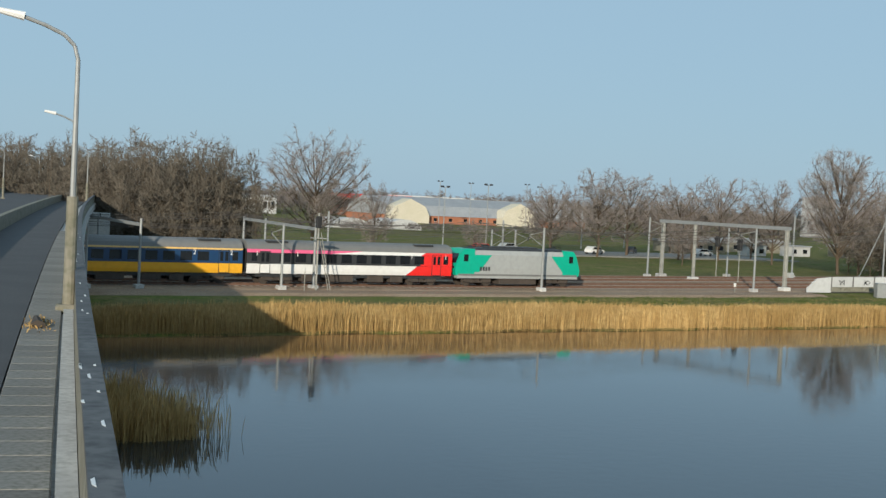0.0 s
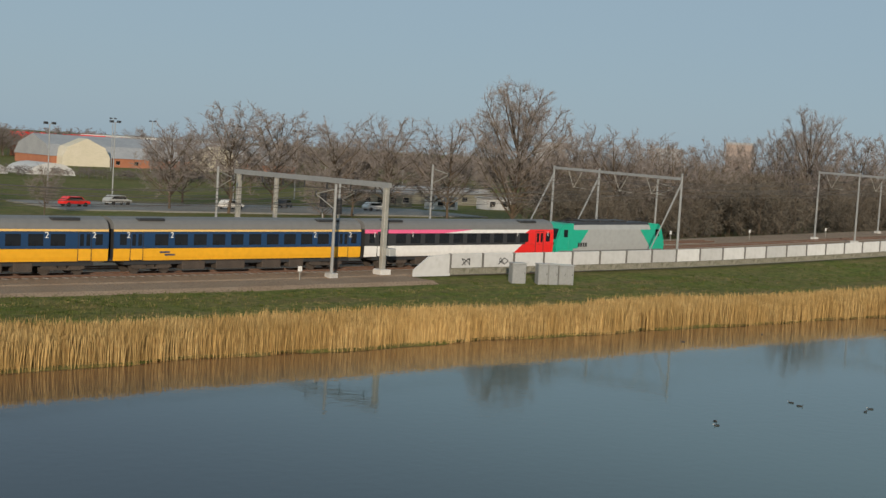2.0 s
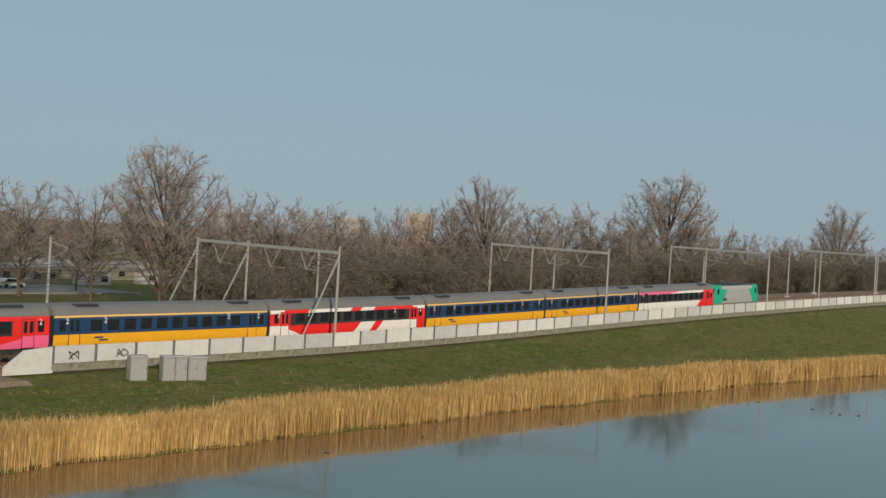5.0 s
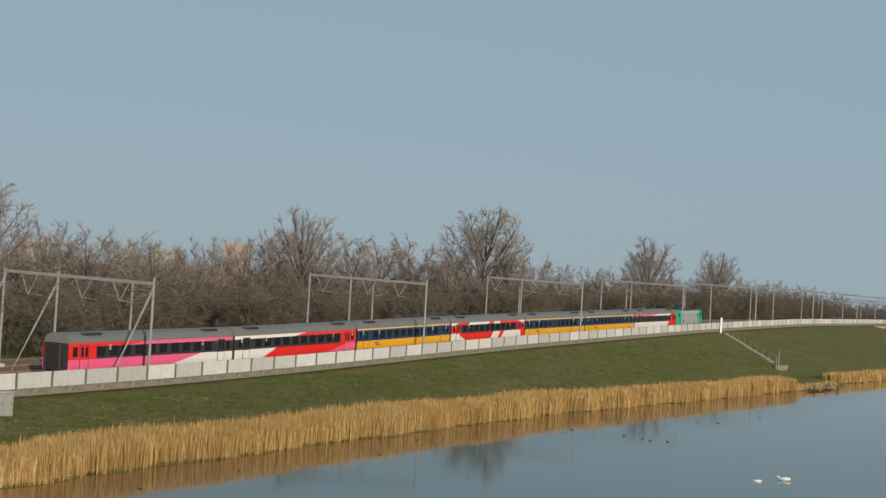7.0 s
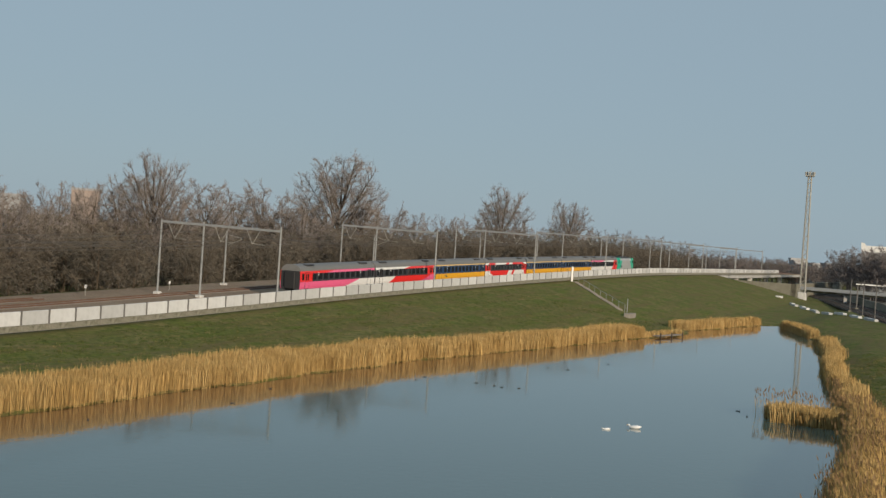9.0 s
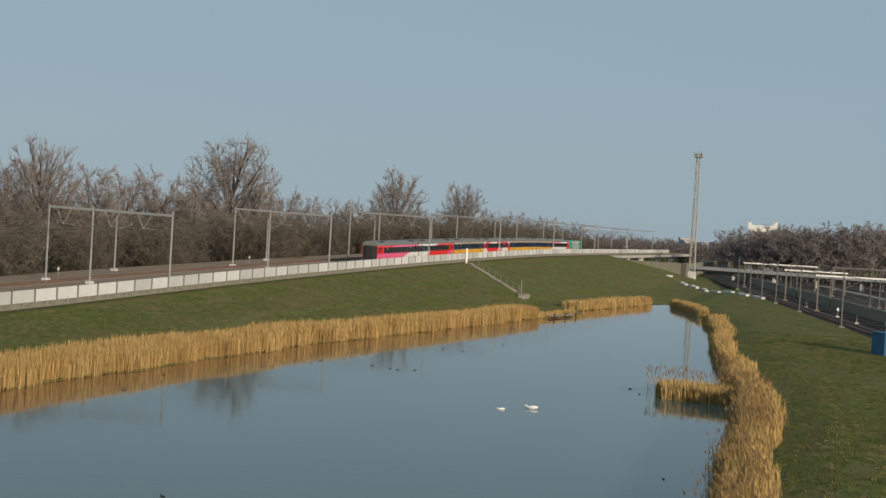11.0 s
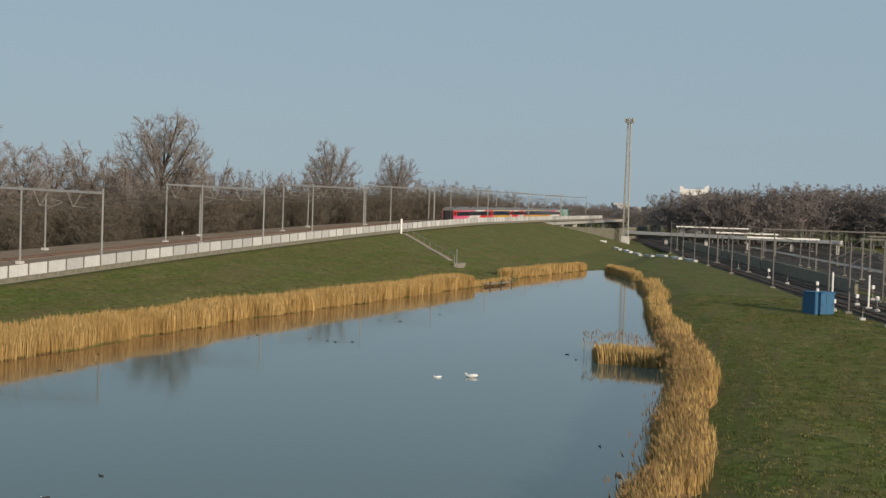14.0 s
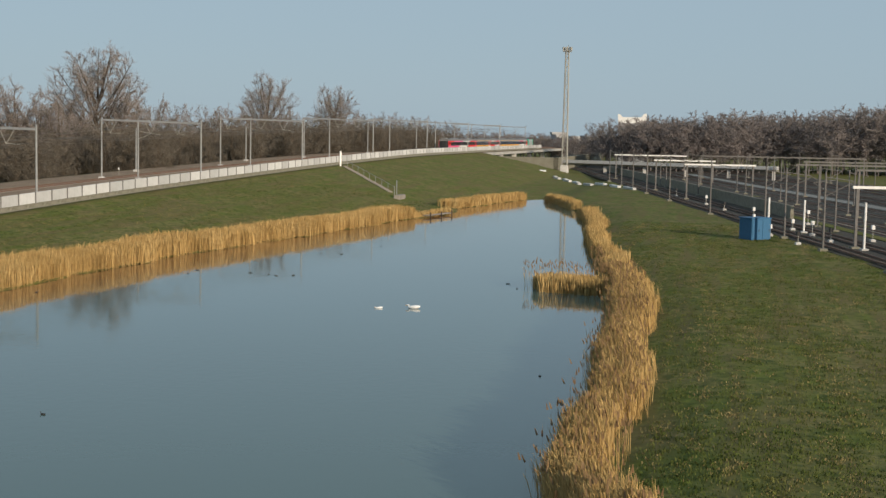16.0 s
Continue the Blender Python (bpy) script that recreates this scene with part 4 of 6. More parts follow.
# ---- reeds ----
def blades(spots, h0, h1, width, lean=0.12, tilt=0.03):
    """Many flat stems, each a tapered blade with a small plume. tilt: the mean lean across the track."""
    rng = np.random.default_rng(len(spots))
    k = len(spots)
    p = np.array(spots)
    h = rng.uniform(h0, h1, k) * (0.84 + 0.24 * rng.random(k) ** 2)
    a = rng.uniform(0, 2 * np.pi, k)
    w = width * rng.uniform(0.6, 1.4, k)
    lx, ly = rng.normal(0.03, lean, k) * h, rng.normal(tilt, lean, k) * h
    dx, dy = np.cos(a) * w / 2, np.sin(a) * w / 2
    rows_ = []
    for t, s in ((0, 0.8), (0.8, 1.3)):
        cx, cy, cz = p[:, 0] + lx * t * t, p[:, 1] + ly * t * t, p[:, 2] + h * t
        rows_ += [np.stack([cx - dx * s, cy - dy * s, cz], 1), np.stack([cx + dx * s, cy + dy * s, cz], 1)]
    rows_.append(np.stack([p[:, 0] + lx, p[:, 1] + ly, p[:, 2] + h], 1))
    v = np.stack(rows_, 1).reshape(-1, 3)
    base = np.arange(k)[:, None] * 5
    me = bpy.data.meshes.new("reeds")
    me.from_pydata(v.tolist(), [], (base + np.array((0, 1, 3, 2))).tolist() + (base + np.array((2, 3, 4))).tolist())
    me.update()
    return me


def reed_band(count, s0, s1, line, depth, side, seed, offset=0.0):
    rng = np.random.default_rng(seed)
    pts = []
    while len(pts) < count:
        s = rng.uniform(s0, s1)
        wide = 0.9 + 0.12 * math.sin(s * 0.21) + 0.12 * math.sin(s * 0.057 + 2) + 0.12 * noise.noise((s * 0.6, seed, 0))
        d = rng.beta(1.2, 1.6) * depth * wide + rng.normal(0, 0.18)
        n = line(s) + side * (d - offset)
        pts.append((s, n, max(ground_z(s, n), -0.25)))
    return pts


def reeds(pts, h0, h1, w, label, lean=0.1, tilt=0.03):
    tagged(solid("reed_bed", blades(pts, h0, h1, w, lean, tilt), REED, TRACK), label, "reeds", kind="stuff")


GRASS_BLADE = material("grass_blades", ((0.068, 0.095, 0.02), (0.115, 0.12, 0.036), (0.042, 0.06, 0.013)), 0.9, 0.25, 1.3, island=True, spec=0.1)
DRY_BLADE = material("dry_grass_blades", ((0.20, 0.165, 0.07), (0.26, 0.21, 0.10), (0.14, 0.115, 0.05)), 0.9, 0.3, 2, island=True, spec=0.1)


def tufts(count, s0, s1, n0, n1, seed, mat, h0, h1, label, sparse=0.0, along=0.25):
    """Blades in small clumps, thicker in patches drawn out along the bank and thinning out with distance."""
    gen = np.random.default_rng(seed)
    pts = []
    while len(pts) < count:
        s, n = s0 + (s1 - s0) * gen.random() ** 1.5, gen.uniform(n0, n1)
        if 0.7 * noise.noise((s * 0.05, n * along, seed)) + 0.6 * noise.noise((s * 0.4, n * 0.8, seed)) + gen.normal(0, 0.25) < sparse or bank(s) - 2.9 < n < shore(s) + 2.6:
            continue
        z = ground_z(s, n) - 0.02
        pts.extend((s + a, n + b, z) for a, b in gen.normal(0, 0.2, (7, 2)))
    tagged(solid("grass_tufts", blades(pts, h0, h1, 0.03, 0.35, 0), mat, TRACK), label, "grass", kind="stuff")


tufts(90000, 34, 190, -96.0, -68.0, 51, GRASS_BLADE, 0.05, 0.16, "rough green grass tufts on the field beside the pond", -0.1)
tufts(30000, 34, 190, -96.0, -68.0, 52, DRY_BLADE, 0.05, 0.13, "dry straw coloured grass in streaks on the field", 0.2, 0.7)
tufts(60000, 15, 230, -36.0, -7.5, 53, GRASS_BLADE, 0.06, 0.18, "rough green grass tufts on the railway bank", -0.1)
tufts(18000, 15, 230, -36.0, -10.0, 54, DRY_BLADE, 0.06, 0.16, "dry straw coloured grass on the railway bank", 0.2, 0.5)
reeds(reed_band(190000, -60, 110, shore, 4.0, 1, 1), 1.4, 1.75, 0.024, "tall dry golden reeds along the pond's railway shore", 0.06)
reeds(reed_band(62000, 110, 195, shore, 3.6, 1, 2), 1.45, 1.85, 0.036, "tall dry golden reeds along the pond's railway shore", 0.06)
reeds(reed_band(1500, 195, 212, shore, 1.6, 1, 6), 0.4, 1.0, 0.05, "short dry sedge on the low spit", 0.2)
reeds(reed_band(11000, 223, 265, shore, 3.2, 1, 3), 0.9, 1.6, 0.05, "dry reeds at the narrow end of the pond", 0.07)
reeds(reed_band(34000, 26, 110, bank, 2.8, -1, 4, 0.2), 1.25, 1.65, 0.022, "leaning dry reeds on the grassy bank", 0.13, 0.12)
reeds(reed_band(16000, 110, 216, bank, 2.6, -1, 5, 0.2), 1.1, 1.6, 0.04, "leaning dry reeds on the grassy bank", 0.1, 0.08)
reeds(reed_band(4000, 231, 261, bank, 2.4, -1, 7, 0.3), 0.9, 1.6, 0.05, "dry reeds at the narrow end of the pond", 0.08)
rng = np.random.default_rng(9)


def islet(count):
    """Root places in an uneven oval with a ragged rim."""
    pts = []
    while len(pts) < count:
        a, b = rng.uniform(-1, 1), rng.uniform(-1, 1)
        rim = 1 + 0.18 * noise.noise((a * 3, b * 3, 5)) - (0.35 if a > 0.55 else 0)
        if math.hypot(a * 0.92, b) < rim:
            pts.append((110.0 + 2.4 * b + 0.5 * math.sin(a * 4), -69.7 + 5.0 * a, -0.2))
    return pts


def plumes(pts, h0, h1, label, lean):
    """Single stems with dark brown heads that stand above the reeds."""
    bed_ = tagged(solid("reed_plumes", blades(pts, h0, h1, 0.016, lean, 0.04), REED, TRACK), label, "reeds", kind="stuff")
    heads = Shape()
    for x, y, z in pts:
        top_z = z + h0 + (h1 - h0) * rng.random() * 0.9
        dx, dy = rng.normal(0, 0.1), rng.normal(0.06, 0.1)
        heads.tube((x + dx, y + dy, top_z - 0.12), (x + dx * 1.5, y + dy * 1.5, top_z + 0.14), 0.05, 0.02, 4)
    part("plume", heads, PLUME, bed_)["kind"] = "stuff"


reeds(islet(11000), 1.15, 1.65, 0.036, "reed islet standing in the pond", 0.07)
plumes([(114.0 + rng.normal(0, 1.6), -69.2 + rng.uniform(-3.4, 4.2), -0.2) for _ in range(130)], 1.5, 2.3, "thin taller reeds with brown heads behind the islet", 0.1)
plumes([(s, bank(s) + rng.uniform(-0.4, 1.3) ** 1 * rng.random(), -0.2) for s in rng.uniform(30, 140, 520)], 1.3, 1.9, "brown headed reeds in the shallow water of the bank", 0.1)
plumes([(s, bank(s) - rng.uniform(0.2, 2.4), 0.2) for s in rng.uniform(30, 120, 900)], 1.3, 1.75, "brown heads among the bank reeds", 0.1)
reeds([(-44.0 + rng.normal(0, 1.3), -58 + rng.uniform(-6.5, 5), -0.2) for _ in range(6000)], 1.0, 2.0, 0.03, "brown reed clump beside the road bridge", 0.14)

# ---- bare trees ----
def crown_tree(seed, limbs=16, subs=11, twigs=8, sprigs=6, wide=0.36, base=0.12, fine_w=0.0011, lift=0.5, fan=0.55, stems=1, spread=0.0, shortest=1.0, skirt=0.45, branch=0.135):
    """A bare tree in a unit height: stems, arching limbs, branches, twigs and sprigs that fill an egg-shaped crown."""
    rnd, rng = random.Random(seed), np.random.default_rng(seed)
    wood = Shape()
    starts, ways = [], []

    for k in range(stems):
        a = k * 2.4 + rnd.random()
        root = Vector((math.cos(a), math.sin(a), 0)) * (spread * math.sqrt((k + 0.5) / stems) if stems > 1 else 0)
        tall = rnd.uniform(shortest, 1.0)
        girth = 0.013 if stems == 1 else 0.006
        last = root
        for q in range(1, 6):
            nxt = root + Vector((rnd.gauss(0, 0.008), rnd.gauss(0, 0.008), tall * 0.8 * q / 5))
            wood.tube(last, nxt, girth * (1 - 0.17 * (q - 1)), girth * (1 - 0.17 * q), 6)
            last = nxt
        for i in range(limbs):
            u = (i + rnd.random()) / limbs
            low = -skirt + (0.98 + skirt) * u
            ang = i * 2.4 + rnd.uniform(-0.4, 0.4)
            full_ = rnd.uniform(0.76, 0.90)
            reach = wide * math.sqrt(1 - min(0.98, abs(low)) ** 2.4) * full_
            z2 = tall * (base + (1 - base) * (0.5 + 0.5 * low * full_))
            p0 = root + Vector((0, 0, min(z2 * 0.75, tall * (base * 0.7 + (0.6 - base * 0.7) * u ** 1.3))))
            p2 = root + Vector((math.cos(ang) * reach, math.sin(ang) * reach, z2))
            p1 = p0 + Vector(((p2.x - p0.x) * (1 - fan), (p2.y - p0.y) * (1 - fan), (p2.z - p0.z) * fan))
            line = [p0 * (1 - v) ** 2 + p1 * (2 * v * (1 - v)) + p2 * v * v for v in (0, 0.25, 0.5, 0.75, 1)]
            r = girth * 0.5
            for n_, (a0, a1) in enumerate(zip(line, line[1:])):
                wood.tube(a0, a1, r * (1 - 0.21 * n_), r * (1 - 0.21 * (n_ + 1)), 4)
            for j in range(subs):
                v = 0.18 + 0.82 * (j + rnd.random()) / subs
                b0 = p0 * (1 - v) ** 2 + p1 * (2 * v * (1 - v)) + p2 * v * v
                tan = ((p1 - p0) * (1 - v) + (p2 - p1) * v).normalized()
                rad = Vector((b0.x - root.x, b0.y - root.y, 0)) * 1.2
                way = (tan * 0.9 + Vector((rnd.gauss(0, 0.7), rnd.gauss(0, 0.7), rnd.gauss(0, 0.5) + lift * 0.4)) + rad).normalized()
                size = branch * (1.15 - 0.6 * v) * rnd.uniform(0.7, 1.2)
                b1 = b0 + way * size
                wood.tube(b0, b1, girth * 0.16, girth * 0.06, 3)
                starts.append((*b0, size))
                ways.append(tuple(way))
    b0, way = np.array(starts), np.array(ways)
    quads_v, quads_f = [], []
    count = 0
    for number, share, w in ((twigs, 0.6, fine_w * 1.4), (sprigs, 0.72, fine_w)):
        m_ = len(b0)
        v = rng.uniform(0.15, 1.0, (m_, number))
        o = (b0[:, None, :3] + way[:, None, :] * (b0[:, None, 3:] * v[..., None])).reshape(-1, 3)
        d = way[:, None, :] * 0.75 + rng.normal(0, 0.62, (m_, number, 3)) + np.array((0, 0, lift * 0.5))
        d = (d / np.linalg.norm(d, axis=2, keepdims=True)).reshape(-1, 3)
        size = (b0[:, None, 3:] * share * rng.uniform(0.6, 1.3, (m_, number, 1))).reshape(-1, 1)
        side = np.cross(d, rng.normal(0, 1, d.shape))
        side = side / np.linalg.norm(side, axis=1, keepdims=True) * w
        quads_v.append(np.stack([o - side, o + side, o + d * size], 1).reshape(-1, 3))
        quads_f.append(np.arange(len(o))[:, None] * 3 + np.arange(3) + count)
        count += 3 * len(o)
        b0, way = np.concatenate([o, size], 1), d
    v = np.concatenate(quads_v)
    top_z = float(np.quantile(v[:, 2], 0.995))
    wood.v = [(x / top_z, y / top_z, z / top_z) for x, y, z in wood.v]
    me = bpy.data.meshes.new("crown")
    me.from_pydata((v / top_z).tolist(), [], np.concatenate(quads_f).tolist())
    me.update()
    return wood, me


def tree_proto(seed, label, name="bare_tree", mat=TWIG, bark=BARK, **kw):
    wood, fine = crown_tree(seed, **kw)
    tr = thing(name, Matrix(), label, "tree" if name == "bare_tree" else "shrub")
    for nm, shape, mt in (("trunk", wood, bark), ("crown", fine, mat)):
        ob = part(nm, shape, mt, tr)
        if name != "bare_tree":
            ob["kind"] = "stuff"
    return tr


PROTOS = {
    "fan": [tree_proto(s, "tall bare winter tree with an upright egg-shaped crown", limbs=34, subs=10, twigs=7, sprigs=6, wide=0.38, base=0.16, fan=0.45, lift=0.4, fine_w=0.0012, skirt=0.35) for s in (3, 8)],
    "wide": [tree_proto(s, "broad bare winter tree with spreading branches", limbs=30, subs=10, twigs=7, sprigs=6, wide=0.52, base=0.24, fan=0.4, lift=0.2, fine_w=0.0012, skirt=0.45) for s in (5,)],
    "thin": [tree_proto(s, "rounded bare tree in a row behind the railway", limbs=20, subs=9, twigs=7, sprigs=6, wide=0.43, base=0.2, fan=0.4, lift=0.2, fine_w=0.0015, skirt=0.45) for s in (11, 12, 13)],
    "bush": [tree_proto(s, "dense leafless brown thicket", "bare_thicket", THICKET, limbs=8, subs=6, twigs=5, sprigs=5, wide=0.30, base=0.03, fan=0.42, lift=0.1, fine_w=0.0025, stems=6, spread=0.36, shortest=0.65, branch=0.15) for s in (21, 22, 23)],
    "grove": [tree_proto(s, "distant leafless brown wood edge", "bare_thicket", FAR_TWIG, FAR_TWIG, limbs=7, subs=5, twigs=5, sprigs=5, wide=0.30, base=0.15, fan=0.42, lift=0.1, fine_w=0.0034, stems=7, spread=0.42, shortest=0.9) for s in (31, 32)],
}
USED = set()


def plant(kind, s, n, height, width=None, seed=0):
    group = PROTOS[kind]
    src = group[seed % len(group)]
    rnd = random.Random(seed * 17 + 3)
    z = ground_z(s, n) - 0.1
    m = Matrix.Translation(spot(s, n, z)) @ pose(0, 0, 0, 0, 0, rnd.uniform(0, 360))
    if src.name in USED:
        ob = copy_thing(src, m)
    else:
        USED.add(src.name)
        ob = src
        ob.matrix_world = m
    w = height if width is None else width
    ob.scale = (w, w, height)
    ob["group"] = "thickets" if kind in ("bush", "grove") else "bare trees"
    return ob


def plant_bearing(kind, az, n, el, wide, seed):
    """A tree by its bearing and the elevation of its top, wide: crown width over height."""
    s, d = bearing_spot(az, n)
    h = EYE + d * math.tan(radians(el)) - ground_z(s, n)
    plant(kind, s, n, h, h * wide, seed)


for i, (kind, az, n, el, wide) in enumerate((
        ("fan", -19.2, 42, 3.2, 0.95), ("fan", -5.9, 46, 2.65, 0.8), ("fan", 1.8, 46, 3.15, 1.0), ("fan", 8.7, 48, 2.3, 0.8), ("fan", 11.5, 50, 1.85, 0.8),
        ("thin", -16.3, 55, 1.5, 0.9), ("thin", -14.6, 40, 1.3, 1.1), ("thin", -11.9, 40, 0.85, 1.0), ("thin", -9.6, 60, 1.25, 0.8), ("thin", -7.2, 52, 1.6, 0.9),
        ("thin", -3.8, 50, 1.75, 1.0), ("thin", -2.6, 54, 1.5, 1.0), ("thin", -1.4, 50, 1.8, 1.0), ("thin", 0.4, 55, 1.3, 0.9), ("thin", 3.2, 52, 1.2, 0.8), ("thin", 4.1, 52, 1.3, 0.8), ("thin", 5.0, 50, 1.0, 0.8),
        ("thin", 6.3, 50, 0.95, 1.0), ("thin", 7.2, 54, 1.0, 1.0), ("thin", 9.8, 54, 0.75, 1.1), ("thin", 12.6, 54, 0.8, 1.1), ("thin", 13.8, 54, 0.8, 1.1), ("thin", 15.0, 54, 0.7, 1.1), ("thin", 16.2, 54, 0.55, 1.1),
        ("thin", -13.2, 48, 1.2, 1.0), ("thin", -10.6, 46, 0.8, 1.1), ("thin", -8.3, 56, 1.3, 0.9), ("thin", -5.0, 40, 1.0, 1.0), ("thin", 0.3, 40, 1.0, 1.1), ("thin", -17.6, 50, 1.0, 1.0), ("thin", -15.4, 46, 0.9, 1.0), ("thin", -12.4, 60, 0.9, 1.1), ("thin", -0.5, 44, 1.15, 1.0), ("thin", 2.7, 40, 1.0, 1.0), ("thin", -22.0, 70, 1.3, 1.0), ("thin", -24.8, 80, 1.35, 1.2), ("thin", -27.2, 80, 1.0, 1.2), ("thin", -29.9, 90, 1.3, 1.3), ("thin", -32.0, 84, 1.5, 1.1), ("thin", -34.6, 90, 0.4, 1.2))):
    plant_bearing(kind, az, n, el, wide, i)
# big trees beside the tracks, seen from the bridge
plant("wide", 25.5, 62, 18.5, 17.5, 1)
plant("thin", 17.0, 70, 11.0, 11.0, 4)
plant("thin", 33.5, 58, 11.5, 8.0, 5)
rnd = random.Random(77)
for k in range(120):
    s = 114 + 438 * (k / 120) + rnd.uniform(-3, 3)
    n = (27, 36, 50)[k % 3] + rnd.uniform(-2, 4)
    if s < 0.985 * (REACH + n):
        continue
    h = (rnd.uniform(6.0, 9.2), rnd.uniform(7.0, 10.0), rnd.uniform(8.5, 11.5))[k % 3] + 0.010 * s
    plant("bush", s, n, h, h * rnd.uniform(0.95, 1.3), k)
for k in range(22):
    plant("bush", rnd.uniform(-11, 4), rnd.uniform(40, 60), rnd.uniform(11.5, 16.0), rnd.uniform(9, 12), k)
for k in range(64):
    az = -46 + 44 * (k + rnd.random()) / 64
    q = Vector((math.sin(radians(az)), math.cos(radians(az)))) * rnd.uniform(490, 600)
    h = rnd.uniform(10, 13)
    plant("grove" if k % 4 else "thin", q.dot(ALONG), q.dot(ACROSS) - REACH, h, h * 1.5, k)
for k in range(30):
    az = 11 + 12.5 * (k + rnd.random()) / 30
    q = Vector((math.sin(radians(az)), math.cos(radians(az)))) * rnd.uniform(640, 760)
    h = rnd.uniform(11.5, 14.5)
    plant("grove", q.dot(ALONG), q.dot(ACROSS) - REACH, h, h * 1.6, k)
for k in range(46):
    az = 22.8 + 18 * (k + rnd.random()) / 46
    q = Vector((math.sin(radians(az)), math.cos(radians(az)))) * rnd.uniform(490, 590)
    h = 18.0 + (az - 23) * 0.5 + rnd.uniform(-1.5, 1.5)
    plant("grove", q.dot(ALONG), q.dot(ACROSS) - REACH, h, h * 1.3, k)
# wood on both sides of the road beyond the bridge
for k in range(30):
    az = -54 + 9.5 * (k + rnd.random()) / 30
    q = Vector((3, -74)) + Vector((math.sin(radians(az)), math.cos(radians(az)))) * rnd.uniform(230, 300)
    h = rnd.uniform(14, 17.5)
    plant("bush", q.dot(ALONG), q.dot(ACROSS) - REACH, h, h * 1.0, k)
# shrubs and trees between the sports ground and the line
for k, (s, n, h) in enumerate(((118, 82, 12), (140, 88, 12), (100, 104, 12.5), (160, 60, 11), (137, 110, 13.5), (176, 90, 13), (196, 84, 13))):
    plant("thin", s, n, h, h * 1.2, k)
for k, (s, n, h) in enumerate(((150, 160, 10), (172, 180, 11), (200, 190, 11), (230, 170, 11.5), (250, 200, 12), (96, 60, 8.5), (62, 74, 6.5))):
    plant("thin", s, n, h, h * 1.0, k)
# clipped dark hedge rows on the field
for k in range(20):
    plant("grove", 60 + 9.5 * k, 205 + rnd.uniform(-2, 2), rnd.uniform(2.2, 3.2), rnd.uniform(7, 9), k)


# ---- road bridge ----
BRIDGE = pose(3.0, -74.0, 0, 0, 0, 90 + 46.1)
DECK_Z = 8.0


def bend(x, lat):
    """A point of the gently curving bridge: lat is measured to the pond side."""
    return (x, -(lat + 0.000115 * max(0, x) ** 2))


def bridge_strip(lat0, lat1, z0, z1, x0=-40.0, x1=330.0, step=6.0):
    sh = Shape()
    xs = list(np.arange(x0, x1, step)) + [x1]
    for a, b in zip(xs, xs[1:]):
        (ax, ay0), (_, ay1), (bx, by0), (_, by1) = bend(a, lat0), bend(a, lat1), bend(b, lat0), bend(b, lat1)
        sh.add([(ax, ay0, z0), (ax, ay1, z0), (ax, ay1, z1), (ax, ay0, z1), (bx, by0, z0), (bx, by1, z0), (bx, by1, z1), (bx, by0, z1)],
               [(0, 4, 5, 1), (1, 5, 6, 2), (2, 6, 7, 3), (3, 7, 4, 0)] + ([(0, 1, 2, 3)] if a == x0 else []) + ([(7, 6, 5, 4)] if b == x1 else []))
    return sh


COPING = material("worn_coping", ((0.10, 0.105, 0.11), (0.14, 0.145, 0.15), (0.07, 0.075, 0.08)), 0.85, 0.8, 6, spec=0.2)
road_bridge = thing("road_bridge", BRIDGE, "long grey concrete road bridge with a footpath above the pond", "bridge")
road_bridge["kind"] = "structure"
part("deck", bridge_strip(-16.0, 0.6, DECK_Z - 0.7, DECK_Z - 0.09), CONCRETE, road_bridge)
part("footpath", bridge_strip(-3.6, -0.75, DECK_Z - 0.09, DECK_Z), ASPHALT, road_bridge, "worn grey asphalt footpath")
part("carriageway", bridge_strip(-15.4, -3.95, DECK_Z - 0.09, DECK_Z - 0.02), ASPHALT, road_bridge, "asphalt carriageway")
part("kerb_strip", bridge_strip(0.02, 0.23, DECK_Z - 0.09, DECK_Z + 0.04), CONCRETE, road_bridge)
par = part("parapet", bridge_strip(0.24, 0.40, DECK_Z - 0.8, 8.82), DARK_CONCRETE, road_bridge, "weathered concrete parapet")
part("coping", bridge_strip(0.225, 0.455, 8.824, 8.9), COPING, par, "scratched grey metal coping")
flake_rng = np.random.default_rng(12)
for k in range(26):
    fx, fl = 9 + 45 * flake_rng.random() ** 1.5, flake_rng.uniform(0.06, 0.5)
    fy = flake_rng.choice((0.25, 0.28, 0.33, 0.4))
    x, y = bend(fx, fy)
    part("paint_flake", Shape().add([(0, 0, 0), (fl, 0.008, 0), (fl * 0.8, 0.035, 0), (fl * 0.25, 0.03, 0), (0, 0, 0.004), (fl, 0.008, 0.004), (fl * 0.8, 0.035, 0.004), (fl * 0.25, 0.03, 0.004)],
                                    [(3, 2, 1, 0), (4, 5, 6, 7), (0, 1, 5, 4), (1, 2, 6, 5), (2, 3, 7, 6), (3, 0, 4, 7)]), WHITE, par, m=pose(x, y, 8.902))
part("inner_parapet", bridge_strip(-3.92, -3.62, DECK_Z - 0.09, 8.75), DARK_CONCRETE, road_bridge)
part("outer_parapet", bridge_strip(-15.9, -15.5, DECK_Z - 0.09, 8.8), DARK_CONCRETE, road_bridge)
slab = Shape().soft_box(0.01, 0.79, -0.35, 0.35, -0.09, 0.005, 0.012).mesh("paving_slab")
slab.materials.append(PAVING)
for k in range(90):
    x, y = bend(5 + 0.8 * k, -0.37)
    part("paving_slab", slab, PAVING, road_bridge, m=pose(x, y, DECK_Z))
